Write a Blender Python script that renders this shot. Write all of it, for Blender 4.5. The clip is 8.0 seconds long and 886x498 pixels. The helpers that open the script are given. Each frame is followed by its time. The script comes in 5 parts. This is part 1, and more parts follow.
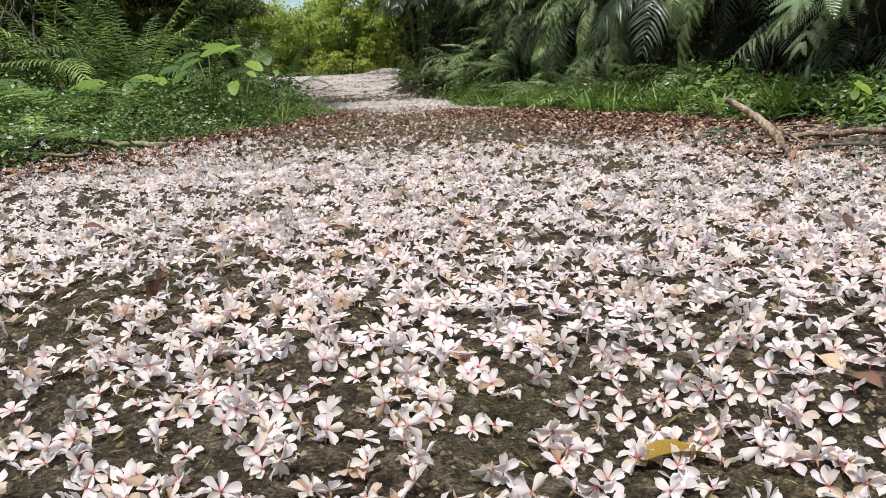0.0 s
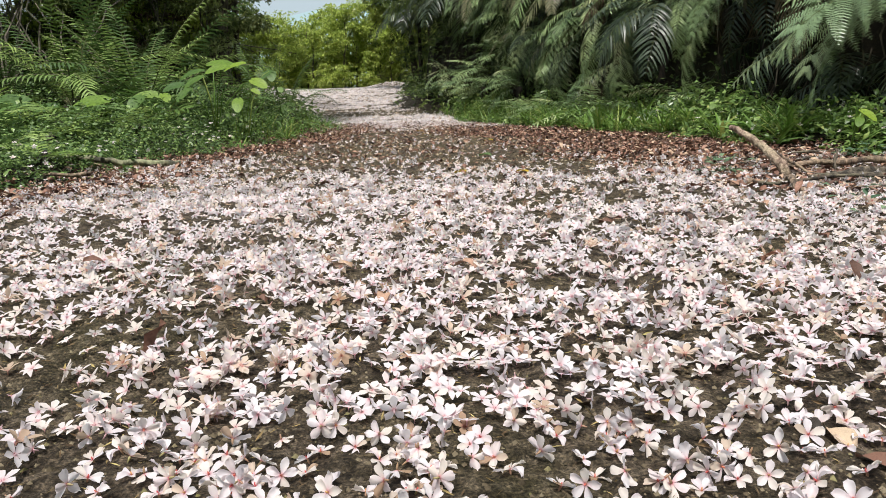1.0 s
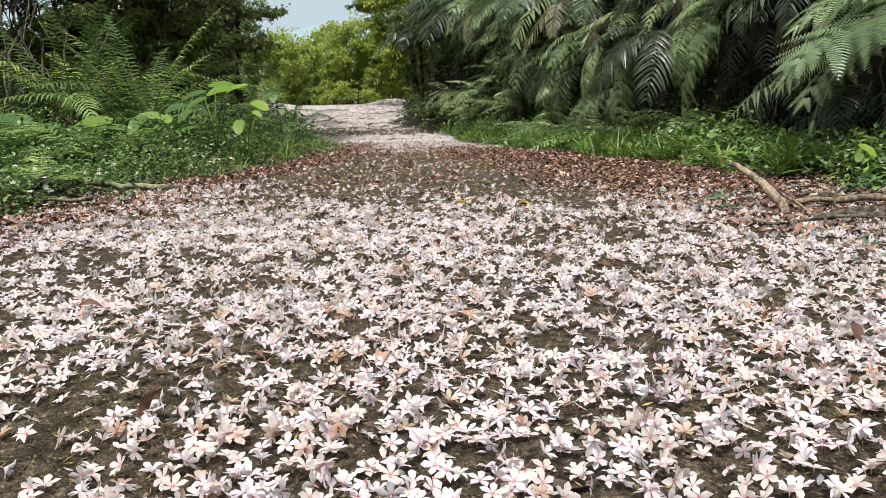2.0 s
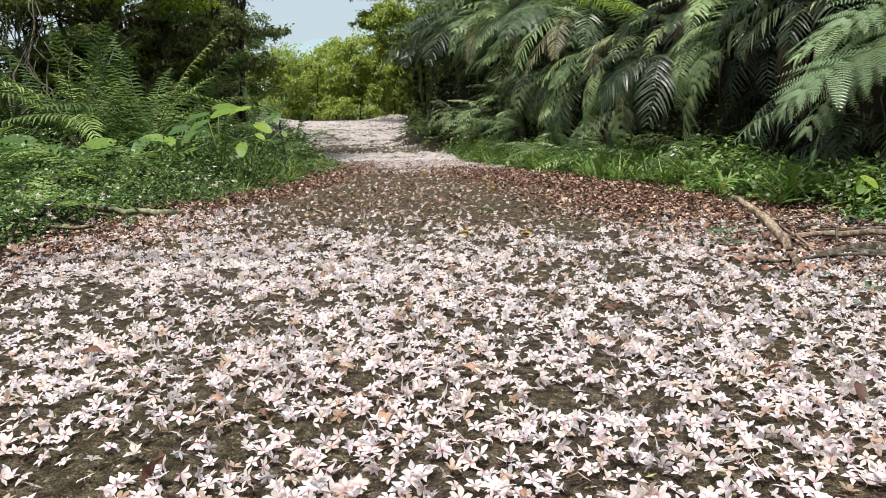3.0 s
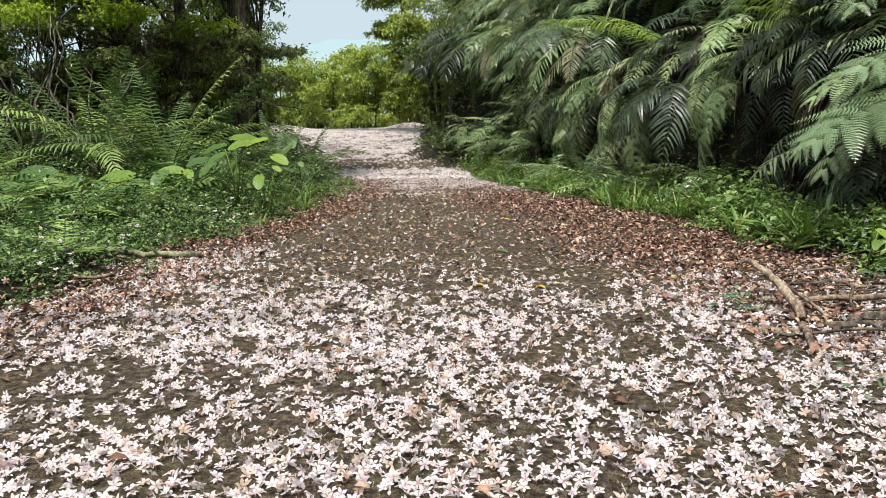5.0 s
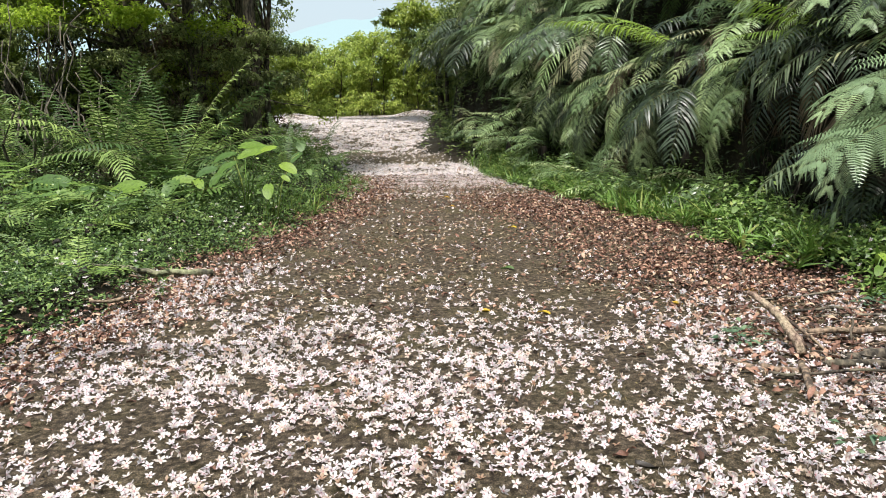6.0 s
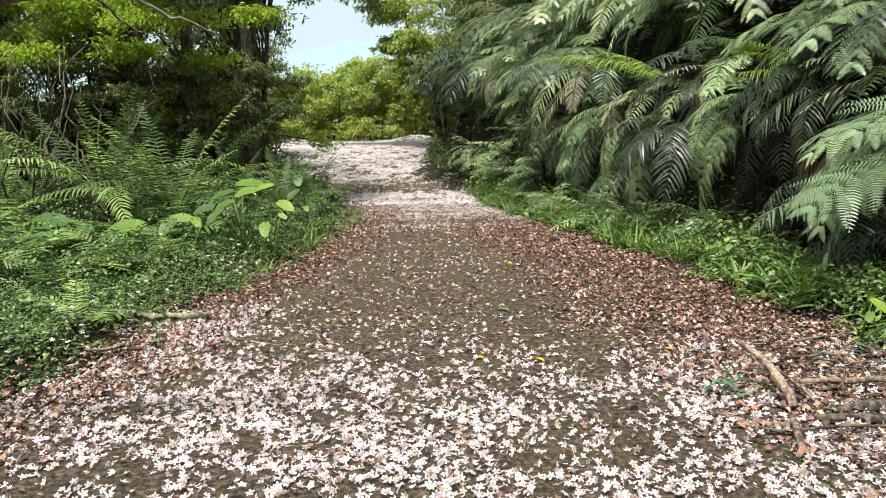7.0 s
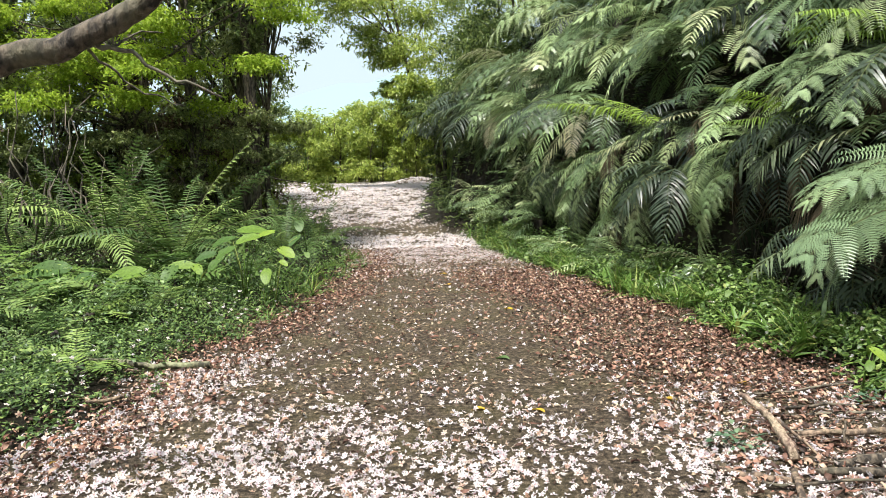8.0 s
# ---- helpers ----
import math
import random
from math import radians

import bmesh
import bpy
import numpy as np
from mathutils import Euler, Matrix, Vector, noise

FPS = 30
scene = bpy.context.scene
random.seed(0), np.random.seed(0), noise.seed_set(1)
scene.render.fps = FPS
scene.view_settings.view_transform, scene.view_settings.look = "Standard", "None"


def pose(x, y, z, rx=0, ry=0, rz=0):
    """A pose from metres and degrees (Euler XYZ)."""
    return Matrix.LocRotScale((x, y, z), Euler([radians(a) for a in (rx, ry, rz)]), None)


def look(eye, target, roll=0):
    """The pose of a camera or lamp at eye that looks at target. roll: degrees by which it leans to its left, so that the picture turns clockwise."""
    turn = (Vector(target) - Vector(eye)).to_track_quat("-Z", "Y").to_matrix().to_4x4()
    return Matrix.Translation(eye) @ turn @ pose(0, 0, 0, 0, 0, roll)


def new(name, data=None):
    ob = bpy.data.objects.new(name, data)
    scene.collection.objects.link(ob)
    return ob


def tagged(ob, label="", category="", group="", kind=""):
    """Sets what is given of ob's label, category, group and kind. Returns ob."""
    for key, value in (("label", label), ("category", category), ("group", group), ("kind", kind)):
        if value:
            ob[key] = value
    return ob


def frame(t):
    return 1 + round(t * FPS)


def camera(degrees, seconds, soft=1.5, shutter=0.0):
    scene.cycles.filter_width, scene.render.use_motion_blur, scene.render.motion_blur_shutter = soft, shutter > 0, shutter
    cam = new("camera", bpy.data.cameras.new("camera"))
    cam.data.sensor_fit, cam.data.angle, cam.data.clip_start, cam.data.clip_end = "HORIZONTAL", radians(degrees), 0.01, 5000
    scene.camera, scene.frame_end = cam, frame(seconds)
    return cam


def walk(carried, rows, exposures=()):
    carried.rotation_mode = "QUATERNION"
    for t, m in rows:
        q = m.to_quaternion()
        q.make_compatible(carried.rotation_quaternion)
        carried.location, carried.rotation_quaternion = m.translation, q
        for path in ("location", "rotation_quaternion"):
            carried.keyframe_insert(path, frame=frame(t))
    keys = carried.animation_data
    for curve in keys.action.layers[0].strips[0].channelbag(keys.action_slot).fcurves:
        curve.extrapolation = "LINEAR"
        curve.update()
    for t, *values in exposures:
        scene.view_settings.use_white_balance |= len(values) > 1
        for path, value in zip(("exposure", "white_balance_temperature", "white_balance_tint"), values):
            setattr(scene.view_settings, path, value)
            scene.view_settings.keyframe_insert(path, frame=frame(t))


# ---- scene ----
cam = camera(62.0, 8.0, soft=0.55)
PATH = [
    (0, (0.006, 0.018, 0.388), (-0.008, 1.971, -0.044), -2.4),
    (0.5, (0.009, 0.036, 0.418), (-0.012, 1.992, -0.003), -2.2),
    (1, (0.008, 0.052, 0.455), (-0.011, 2.011, 0.054), -1.9),
    (1.5, (0.008, 0.065, 0.499), (-0.008, 2.029, 0.118), -1.5),
    (2, (0.009, 0.077, 0.548), (-0.006, 2.044, 0.186), -1.2),
    (3.3, (0.005, 0.094, 0.673), (-0.014, 2.069, 0.358), -0.9),
    (3.5, (0.005, 0.095, 0.686), (-0.016, 2.071, 0.379), -0.9),
    (4, (0.003, 0.094, 0.741), (-0.027, 2.072, 0.441), -0.8),
    (4.5, (0.007, 0.105, 0.833), (-0.039, 2.08, 0.526), -0.8),
    (4.7, (0.007, 0.105, 0.889), (-0.042, 2.08, 0.576), -0.85),
    (5.8, (0.028, 0.082, 1.229), (-0.053, 2.045, 0.858), -1.15),
    (6, (0.031, 0.079, 1.278), (-0.051, 2.041, 0.901), -1.2),
    (6.5, (0.046, 0.078, 1.383), (-0.036, 2.043, 1.017), -1.4),
    (7, (0.068, 0.077, 1.461), (-0.011, 2.049, 1.136), -1.5),
    (7.5, (0.078, 0.067, 1.516), (0.001, 2.047, 1.245), -1.6),
    (8, (0.078, 0.053, 1.536), (-0.001, 2.039, 1.317), -1.7),
]
walk(cam, [(t, look(eye, target, roll)) for t, eye, target, roll in PATH], [(0, 0.41), (1.5, 0.5), (4, 0.6), (6, 0.8), (8, 1.02)])

# ---------------------------------------------------------------- light
SUN_ELEVATION, SUN_TURN = 68.0, 188.0
world = bpy.data.worlds.new("sky")
scene.world = world
world.use_nodes = True
wn, wl = world.node_tree.nodes, world.node_tree.links
sky = wn.new("ShaderNodeTexSky")
sky.sky_type, sky.sun_disc = "NISHITA", False
sky.sun_elevation, sky.sun_rotation = radians(SUN_ELEVATION), radians(SUN_TURN)
sky.dust_density = 4.0
veil = wn.new("ShaderNodeMix")
veil.data_type = "RGBA"
veil.inputs["Factor"].default_value = 0.7
veil.inputs["B"].default_value = (8.3, 9.9, 10.8, 1)
wl.new(sky.outputs["Color"], veil.inputs["A"])
wl.new(veil.outputs["Result"], wn["Background"].inputs["Color"])
wn["Background"].inputs["Strength"].default_value = 0.061
sun = new("sun", bpy.data.lights.new("sun", "SUN"))
sun.data.energy, sun.data.angle, sun.data.color = 5.0, radians(8), (1.0, 0.97, 0.92)
se, sr = radians(SUN_ELEVATION), radians(SUN_TURN)
sun.matrix_world = look((math.sin(sr) * math.cos(se) * 40, math.cos(sr) * math.cos(se) * 40, math.sin(se) * 40), (0, 0, 0))

# ---------------------------------------------------------------- materials
RNG = np.random.default_rng(7)


def material(name):
    m = bpy.data.materials.new(name)
    m.use_nodes = True
    return m, m.node_tree.nodes, m.node_tree.links, m.node_tree.nodes["Principled BSDF"]


def ramp(nodes, stops):
    r = nodes.new("ShaderNodeValToRGB")
    while len(r.color_ramp.elements) < len(stops):
        r.color_ramp.elements.new(0.5)
    for e, (p, c) in zip(r.color_ramp.elements, stops):
        e.position, e.color = p, (*c, 1)
    return r


def chance(nodes, links):
    """A number from 0 to 1 of its own for each leaf or object."""
    tone = nodes.new("ShaderNodeAttribute")
    tone.attribute_name = "tone"
    cut = nodes.new("ShaderNodeSeparateXYZ")
    links.new(tone.outputs["Vector"], cut.inputs[0])
    info = nodes.new("ShaderNodeObjectInfo")
    add = nodes.new("ShaderNodeMath")
    links.new(cut.outputs["Y"], add.inputs[0])
    links.new(info.outputs["Random"], add.inputs[1])
    wrap = nodes.new("ShaderNodeMath")
    wrap.operation = "FRACT"
    links.new(add.outputs[0], wrap.inputs[0])
    return wrap.outputs[0], cut


def leafy(name, stops, rough=0.5, through_light=0.35, grain=60.0, gloss=0.4):
    """Leaf tissue: each leaf takes a colour between the stops, mottled, and lets some light through."""
    m, n, l, b = material(name)
    value, cut = chance(n, l)
    r = ramp(n, stops)
    l.new(value, r.inputs[0])
    coord = n.new("ShaderNodeTexCoord")
    tex = n.new("ShaderNodeTexNoise")
    tex.inputs["Scale"].default_value, tex.inputs["Detail"].default_value = grain, 3
    l.new(coord.outputs["Object"], tex.inputs["Vector"])
    spot = ramp(n, [(0.3, (0.62, 0.62, 0.55)), (0.7, (1.2, 1.2, 1.1))])
    l.new(tex.outputs["Fac"], spot.inputs[0])
    mul = n.new("ShaderNodeMix")
    mul.data_type, mul.blend_type = "RGBA", "MULTIPLY"
    mul.inputs["Factor"].default_value = 0.8
    l.new(r.outputs["Color"], mul.inputs["A"])
    l.new(spot.outputs["Color"], mul.inputs["B"])
    l.new(mul.outputs["Result"], b.inputs["Base Color"])
    b.inputs["Roughness"].default_value = rough
    b.inputs["Specular IOR Level"].default_value = gloss
    bump = n.new("ShaderNodeBump")
    bump.inputs["Strength"].default_value, bump.inputs["Distance"].default_value = 0.3, 0.003
    l.new(tex.outputs["Fac"], bump.inputs["Height"])
    l.new(bump.outputs["Normal"], b.inputs["Normal"])
    t = n.new("ShaderNodeBsdfTranslucent")
    l.new(mul.outputs["Result"], t.inputs["Color"])
    mix = n.new("ShaderNodeMixShader")
    mix.inputs[0].default_value = through_light
    l.new(b.outputs[0], mix.inputs[1])
    l.new(t.outputs[0], mix.inputs[2])
    l.new(mix.outputs[0], n["Material Output"].inputs[0])
    return m


def petal_material():
    m, n, l, b = material("petal_tissue")
    value, cut = chance(n, l)
    edge = ramp(n, [(0.0, (0.52, 0.14, 0.19)), (0.04, (0.72, 0.43, 0.46)), (0.15, (0.81, 0.7, 0.725)), (0.4, (0.865, 0.835, 0.85))])
    l.new(cut.outputs["X"], edge.inputs[0])
    each = ramp(n, [(0.0, (0.98, 0.97, 0.97)), (0.28, (0.95, 0.92, 0.95)), (0.5, (0.98, 0.9, 0.91)), (0.7, (0.98, 0.94, 0.88)), (0.88, (0.92, 0.86, 0.78)), (0.96, (0.78, 0.64, 0.5)), (1.0, (0.5, 0.34, 0.22))])
    l.new(value, each.inputs[0])
    mul = n.new("ShaderNodeMix")
    mul.data_type, mul.blend_type = "RGBA", "MULTIPLY"
    mul.inputs["Factor"].default_value = 1.0
    l.new(edge.outputs["Color"], mul.inputs["A"])
    l.new(each.outputs["Color"], mul.inputs["B"])
    l.new(mul.outputs["Result"], b.inputs["Base Color"])
    b.inputs["Roughness"].default_value = 0.55
    b.inputs["Specular IOR Level"].default_value = 0.3
    t = n.new("ShaderNodeBsdfTranslucent")
    l.new(mul.outputs["Result"], t.inputs["Color"])
    mix = n.new("ShaderNodeMixShader")
    mix.inputs[0].default_value = 0.55
    l.new(b.outputs[0], mix.inputs[1])
    l.new(t.outputs[0], mix.inputs[2])
    l.new(mix.outputs[0], n["Material Output"].inputs[0])
    return m


def soil_material():
    m, n, l, b = material("damp_soil")
    coord = n.new("ShaderNodeTexCoord")
    big, fine, grit = (n.new("ShaderNodeTexNoise") for _ in range(3))
    for tex, size, detail in ((big, 1.7, 5), (fine, 30, 8), (grit, 210, 5)):
        tex.inputs["Scale"].default_value, tex.inputs["Detail"].default_value = size, detail
        tex.inputs["Roughness"].default_value = 0.65
        l.new(coord.outputs["Object"], tex.inputs["Vector"])
    b.inputs["Specular IOR Level"].default_value = 0.15
    earth = ramp(n, [(0.38, (0.025, 0.018, 0.012)), (0.5, (0.082, 0.063, 0.044)), (0.63, (0.205, 0.162, 0.118))])
    l.new(fine.outputs["Fac"], earth.inputs[0])
    moss = n.new("ShaderNodeMix")
    moss.data_type = "RGBA"
    moss.inputs["B"].default_value = (0.12, 0.11, 0.045, 1)
    where = ramp(n, [(0.46, (0, 0, 0)), (0.66, (0.35, 0.35, 0.35))])
    l.new(big.outputs["Fac"], where.inputs[0])
    l.new(where.outputs["Color"], moss.inputs["Factor"])
    l.new(earth.outputs["Color"], moss.inputs["A"])
    # leaf mould under the plants, its brown darkened further for shade among the ferns
    zone = n.new("ShaderNodeAttribute")
    zone.attribute_name = "trodden"
    humus = n.new("ShaderNodeMix")
    humus.data_type = "RGBA"
    l.new(zone.outputs["Fac"], humus.inputs["Factor"])
    mould = ramp(n, [(0.3, (0.007, 0.006, 0.004)), (0.55, (0.02, 0.017, 0.01)), (0.8, (0.04, 0.034, 0.018))])
    l.new(fine.outputs["Fac"], mould.inputs[0])
    l.new(mould.outputs["Color"], humus.inputs["A"])
    l.new(moss.outputs["Result"], humus.inputs["B"])
    speck = n.new("ShaderNodeMix")
    speck.data_type, speck.blend_type = "RGBA", "MULTIPLY"
    speck.inputs["Factor"].default_value = 1.0
    gritty = ramp(n, [(0.38, (0.35, 0.34, 0.33)), (0.52, (1.0, 1.0, 1.0)), (0.64, (1.9, 1.82, 1.7))])
    l.new(grit.outputs["Fac"], gritty.inputs[0])
    l.new(humus.outputs["Result"], speck.inputs["A"])
    l.new(gritty.outputs["Color"], speck.inputs["B"])
    l.new(speck.outputs["Result"], b.inputs["Base Color"])
    wet = ramp(n, [(0.35, (0.55, 0.55, 0.55)), (0.6, (0.9, 0.9, 0.9))])
    l.new(big.outputs["Fac"], wet.inputs[0])
    l.new(wet.outputs["Color"], b.inputs["Roughness"])
    add = n.new("ShaderNodeMath")
    l.new(fine.outputs["Fac"], add.inputs[0])
    l.new(grit.outputs["Fac"], add.inputs[1])
    bump = n.new("ShaderNodeBump")
    bump.inputs["Strength"].default_value, bump.inputs["Distance"].default_value = 1.0, 0.022
    l.new(add.outputs[0], bump.inputs["Height"])
    l.new(bump.outputs["Normal"], b.inputs["Normal"])
    return m


def bark_material(name, dark, light, size=14.0):
    m, n, l, b = material(name)
    coord = n.new("ShaderNodeTexCoord")
    a, c = n.new("ShaderNodeTexNoise"), n.new("ShaderNodeTexNoise")
    stretch = n.new("ShaderNodeMapping")
    stretch.inputs["Scale"].default_value = (1, 1, 0.3)
    l.new(coord.outputs["Object"], stretch.inputs["Vector"])
    a.inputs["Scale"].default_value, a.inputs["Detail"].default_value = size, 8
    c.inputs["Scale"].default_value, c.inputs["Detail"].default_value = size * 0.15, 3
    l.new(stretch.outputs["Vector"], a.inputs["Vector"])
    l.new(coord.outputs["Object"], c.inputs["Vector"])
    r = ramp(n, [(0.4, dark), (0.62, light)])
    l.new(a.outputs["Fac"], r.inputs[0])
    lichen = n.new("ShaderNodeMix")
    lichen.data_type = "RGBA"
    lichen.inputs["B"].default_value = (light[0] * 1.3, light[1] * 1.5, light[2] * 1.3, 1)
    patch = ramp(n, [(0.5, (0, 0, 0)), (0.7, (0.6, 0.6, 0.6))])
    l.new(c.outputs["Fac"], patch.inputs[0])
    l.new(patch.outputs["Color"], lichen.inputs["Factor"])
    l.new(r.outputs["Color"], lichen.inputs["A"])
    l.new(lichen.outputs["Result"], b.inputs["Base Color"])
    b.inputs["Roughness"].default_value = 0.85
    bump = n.new("ShaderNodeBump")
    bump.inputs["Strength"].default_value, bump.inputs["Distance"].default_value = 1.0, 0.025
    l.new(a.outputs["Fac"], bump.inputs["Height"])
    l.new(bump.outputs["Normal"], b.inputs["Normal"])
    return m


PETAL = petal_material()
SOIL = soil_material()
STAMEN = leafy("stamen", [(0, (0.5, 0.05, 0.07)), (0.6, (0.62, 0.16, 0.12)), (1, (0.6, 0.35, 0.12))], 0.6, 0.1)
FERN = leafy("fern_green", [(0, (0.05, 0.085, 0.04)), (0.35, (0.15, 0.225, 0.1)), (0.7, (0.32, 0.43, 0.2)), (0.9, (0.46, 0.54, 0.28)), (1, (0.46, 0.42, 0.28))], 0.38, 0.25, 20, 0.6)
# darkened fern green: shade on the bank and at the bend, put into colour
FERN_SHADED = leafy("shaded_fern_green", [(0, (0.015, 0.026, 0.015)), (0.7, (0.045, 0.068, 0.04)), (1, (0.12, 0.155, 0.085))], 0.42, 0.2, 20, 0.5)
# lighter copy of the fern green: brightness of lit fronds put into the colour
FERN_PALE = leafy("pale_fern_green", [(0, (0.15, 0.225, 0.12)), (0.6, (0.35, 0.46, 0.245)), (1, (0.5, 0.58, 0.34))], 0.4, 0.3, 20, 0.55)
FERN_MID = leafy("sword_fern_green", [(0, (0.045, 0.088, 0.028)), (0.6, (0.11, 0.18, 0.052)), (1, (0.26, 0.35, 0.11))], 0.5, 0.3, 20, 0.3)
FERN_NEW = leafy("young_fern_green", [(0, (0.13, 0.225, 0.032)), (1, (0.23, 0.34, 0.05))], 0.45, 0.35, 20)
FERN_LIGHT = leafy("light_fern_green", [(0, (0.08, 0.15, 0.038)), (0.5, (0.135, 0.22, 0.05)), (1, (0.23, 0.32, 0.08))], 0.42, 0.3, 20, 0.45)
FERN_DEAD = leafy("withered_fern", [(0, (0.035, 0.024, 0.015)), (0.6, (0.08, 0.058, 0.038)), (1, (0.16, 0.125, 0.085))], 0.8, 0.2, 20, 0.2)
CREEPER_DRY = leafy("dry_creeper", [(0, (0.05, 0.035, 0.022)), (0.6, (0.14, 0.1, 0.065)), (1, (0.25, 0.19, 0.13))], 0.8, 0.15, 20, 0.2)
FERN_STALK = bark_material("fern_stalk", (0.03, 0.03, 0.012), (0.10, 0.11, 0.035), 30)
HERB = leafy("herb_green", [(0, (0.036, 0.072, 0.02)), (0.5, (0.085, 0.15, 0.043)), (0.88, (0.2, 0.3, 0.09)), (1, (0.28, 0.36, 0.11))], 0.42, 0.35, 40, 0.5)
# herb green darkened: carries the shade of the gaps between the bank ferns
CREEPER_SHADED = leafy("shaded_creeper_green", [(0, (0.02, 0.038, 0.014)), (0.6, (0.06, 0.1, 0.032)), (0.9, (0.16, 0.24, 0.08)), (1, (0.3, 0.38, 0.14))], 0.4, 0.3, 40, 0.5)
GRASS = leafy("grass_green", [(0, (0.08, 0.16, 0.03)), (0.7, (0.15, 0.26, 0.05)), (1, (0.28, 0.3, 0.09))], 0.5, 0.35, 30)
VERGE = leafy("verge_herb_green", [(0, (0.055, 0.105, 0.028)), (0.55, (0.13, 0.215, 0.055)), (0.9, (0.22, 0.32, 0.09)), (1, (0.32, 0.36, 0.13))], 0.42, 0.35, 40, 0.5)
TARO = leafy("taro_leaf", [(0, (0.055, 0.11, 0.03)), (0.4, (0.11, 0.19, 0.03)), (0.75, (0.2, 0.29, 0.04)), (1, (0.09, 0.15, 0.085))], 0.5, 0.32, 9, 0.3)
CROWN = leafy("tree_leaf", [(0, (0.045, 0.073, 0.028)), (0.4, (0.125, 0.185, 0.055)), (0.8, (0.22, 0.29, 0.085)), (1, (0.33, 0.39, 0.15))], 0.4, 0.42, 20, 0.5)
# sunlight on the canopy is put into this raised leaf colour
CROWN_LIT = leafy("sunlit_tree_leaf", [(0, (0.2, 0.31, 0.03)), (0.6, (0.33, 0.45, 0.05)), (1, (0.44, 0.54, 0.08))], 0.5, 0.55, 20)
CROWN_OLIVE = leafy("olive_leaf", [(0, (0.09, 0.12, 0.045)), (0.5, (0.22, 0.27, 0.1)), (1, (0.42, 0.46, 0.2))], 0.32, 0.35, 20, 0.6)
# raised towards yellow so hedge and light shrubs look sunlit by colour alone
HEDGE_LIT = leafy("sunlit_hedge_leaf", [(0, (0.19, 0.26, 0.06)), (0.5, (0.36, 0.45, 0.095)), (1, (0.54, 0.6, 0.17))], 0.42, 0.5, 20)
LITTER = leafy("dry_leaf", [(0, (0.025, 0.015, 0.012)), (0.3, (0.1, 0.05, 0.038)), (0.6, (0.24, 0.12, 0.09)), (0.85, (0.36, 0.22, 0.165)), (1, (0.5, 0.38, 0.29))], 0.65, 0.12, 170, 0.35)
YELLOW = leafy("yellow_leaf", [(0, (0.33, 0.19, 0.025)), (1, (0.48, 0.33, 0.03))], 0.5, 0.25, 60)
OCHRE = leafy("ochre_leaf", [(0, (0.25, 0.155, 0.025)), (1, (0.3, 0.2, 0.03))], 0.5, 0.2, 40)
DARK_LEAF = leafy("dark_leaf", [(0, (0.02, 0.015, 0.012)), (1, (0.05, 0.03, 0.022))], 0.5, 0.05, 60)
STRAW = leafy("straw_bits", [(0, (0.05, 0.03, 0.018)), (0.5, (0.15, 0.1, 0.055)), (0.8, (0.3, 0.22, 0.1)), (1, (0.42, 0.36, 0.17))], 0.8, 0.05, 60, 0.2)
CALYX_SKIN = leafy("calyx_skin", [(0, (0.3, 0.2, 0.12)), (0.6, (0.4, 0.24, 0.18)), (1, (0.36, 0.34, 0.16))], 0.6, 0.2)
CLOD = leafy("soil_clod", [(0, (0.03, 0.023, 0.015)), (0.6, (0.1, 0.079, 0.055)), (0.93, (0.2, 0.165, 0.12)), (1, (0.15, 0.14, 0.06))], 0.9, 0.0, 90, 0.15)
BARK = bark_material("dark_bark", (0.016, 0.012, 0.008), (0.12, 0.095, 0.068), 34)
BARK_PALE = bark_material("grey_bark", (0.035, 0.028, 0.021), (0.16, 0.132, 0.1), 30)
DEADWOOD = bark_material("dead_wood", (0.045, 0.031, 0.022), (0.25, 0.175, 0.12), 36)
PALEWOOD = bark_material("pale_dead_wood", (0.1, 0.06, 0.043), (0.31, 0.225, 0.168), 55)
MOSSY = bark_material("mossy_wood", (0.04, 0.038, 0.025), (0.2, 0.19, 0.115), 30)
FIBRE = bark_material("fern_trunk_fibre", (0.008, 0.006, 0.004), (0.035, 0.025, 0.017), 40)

# ---------------------------------------------------------------- the lie of the land
LEFT_Y = [-30, -2, 3.9, 4.8, 5.8, 6.75, 8.4, 10.1, 11.3, 14.5, 17.5, 19, 22, 26.5, 34, 60]
LEFT_X = [-3.2, -2.8, -2.56, -2.37, -2.39, -2.14, -1.94, -1.78, -1.64, -2.2, -3.36, -4.2, -5.5, -7.2, -10, -20]
RIGHT_Y = [-30, -2, 4.0, 4.9, 5.6, 6.8, 8.0, 8.9, 10.1, 11.7, 13.4, 16, 18.5, 21, 32, 60]
RIGHT_X = [3.2, 3.0, 2.85, 2.65, 2.38, 2.2, 2.12, 1.73, 1.34, 0.92, 0.43, -0.3, -1.4, -1.45, -1.7, -8]
RISE_Y = [-30, 13.5, 14.5, 17.5, 19, 21, 26, 34, 60]
RISE_Z = [0, 0, 0.03, 0.24, 0.35, 0.49, 0.86, 0.95, 0.6]
LATTICE = np.random.default_rng(3).random((128, 128))


def step(a, b, v):
    t = np.clip((v - a) / (b - a), 0, 1)
    return t * t * (3 - 2 * t)


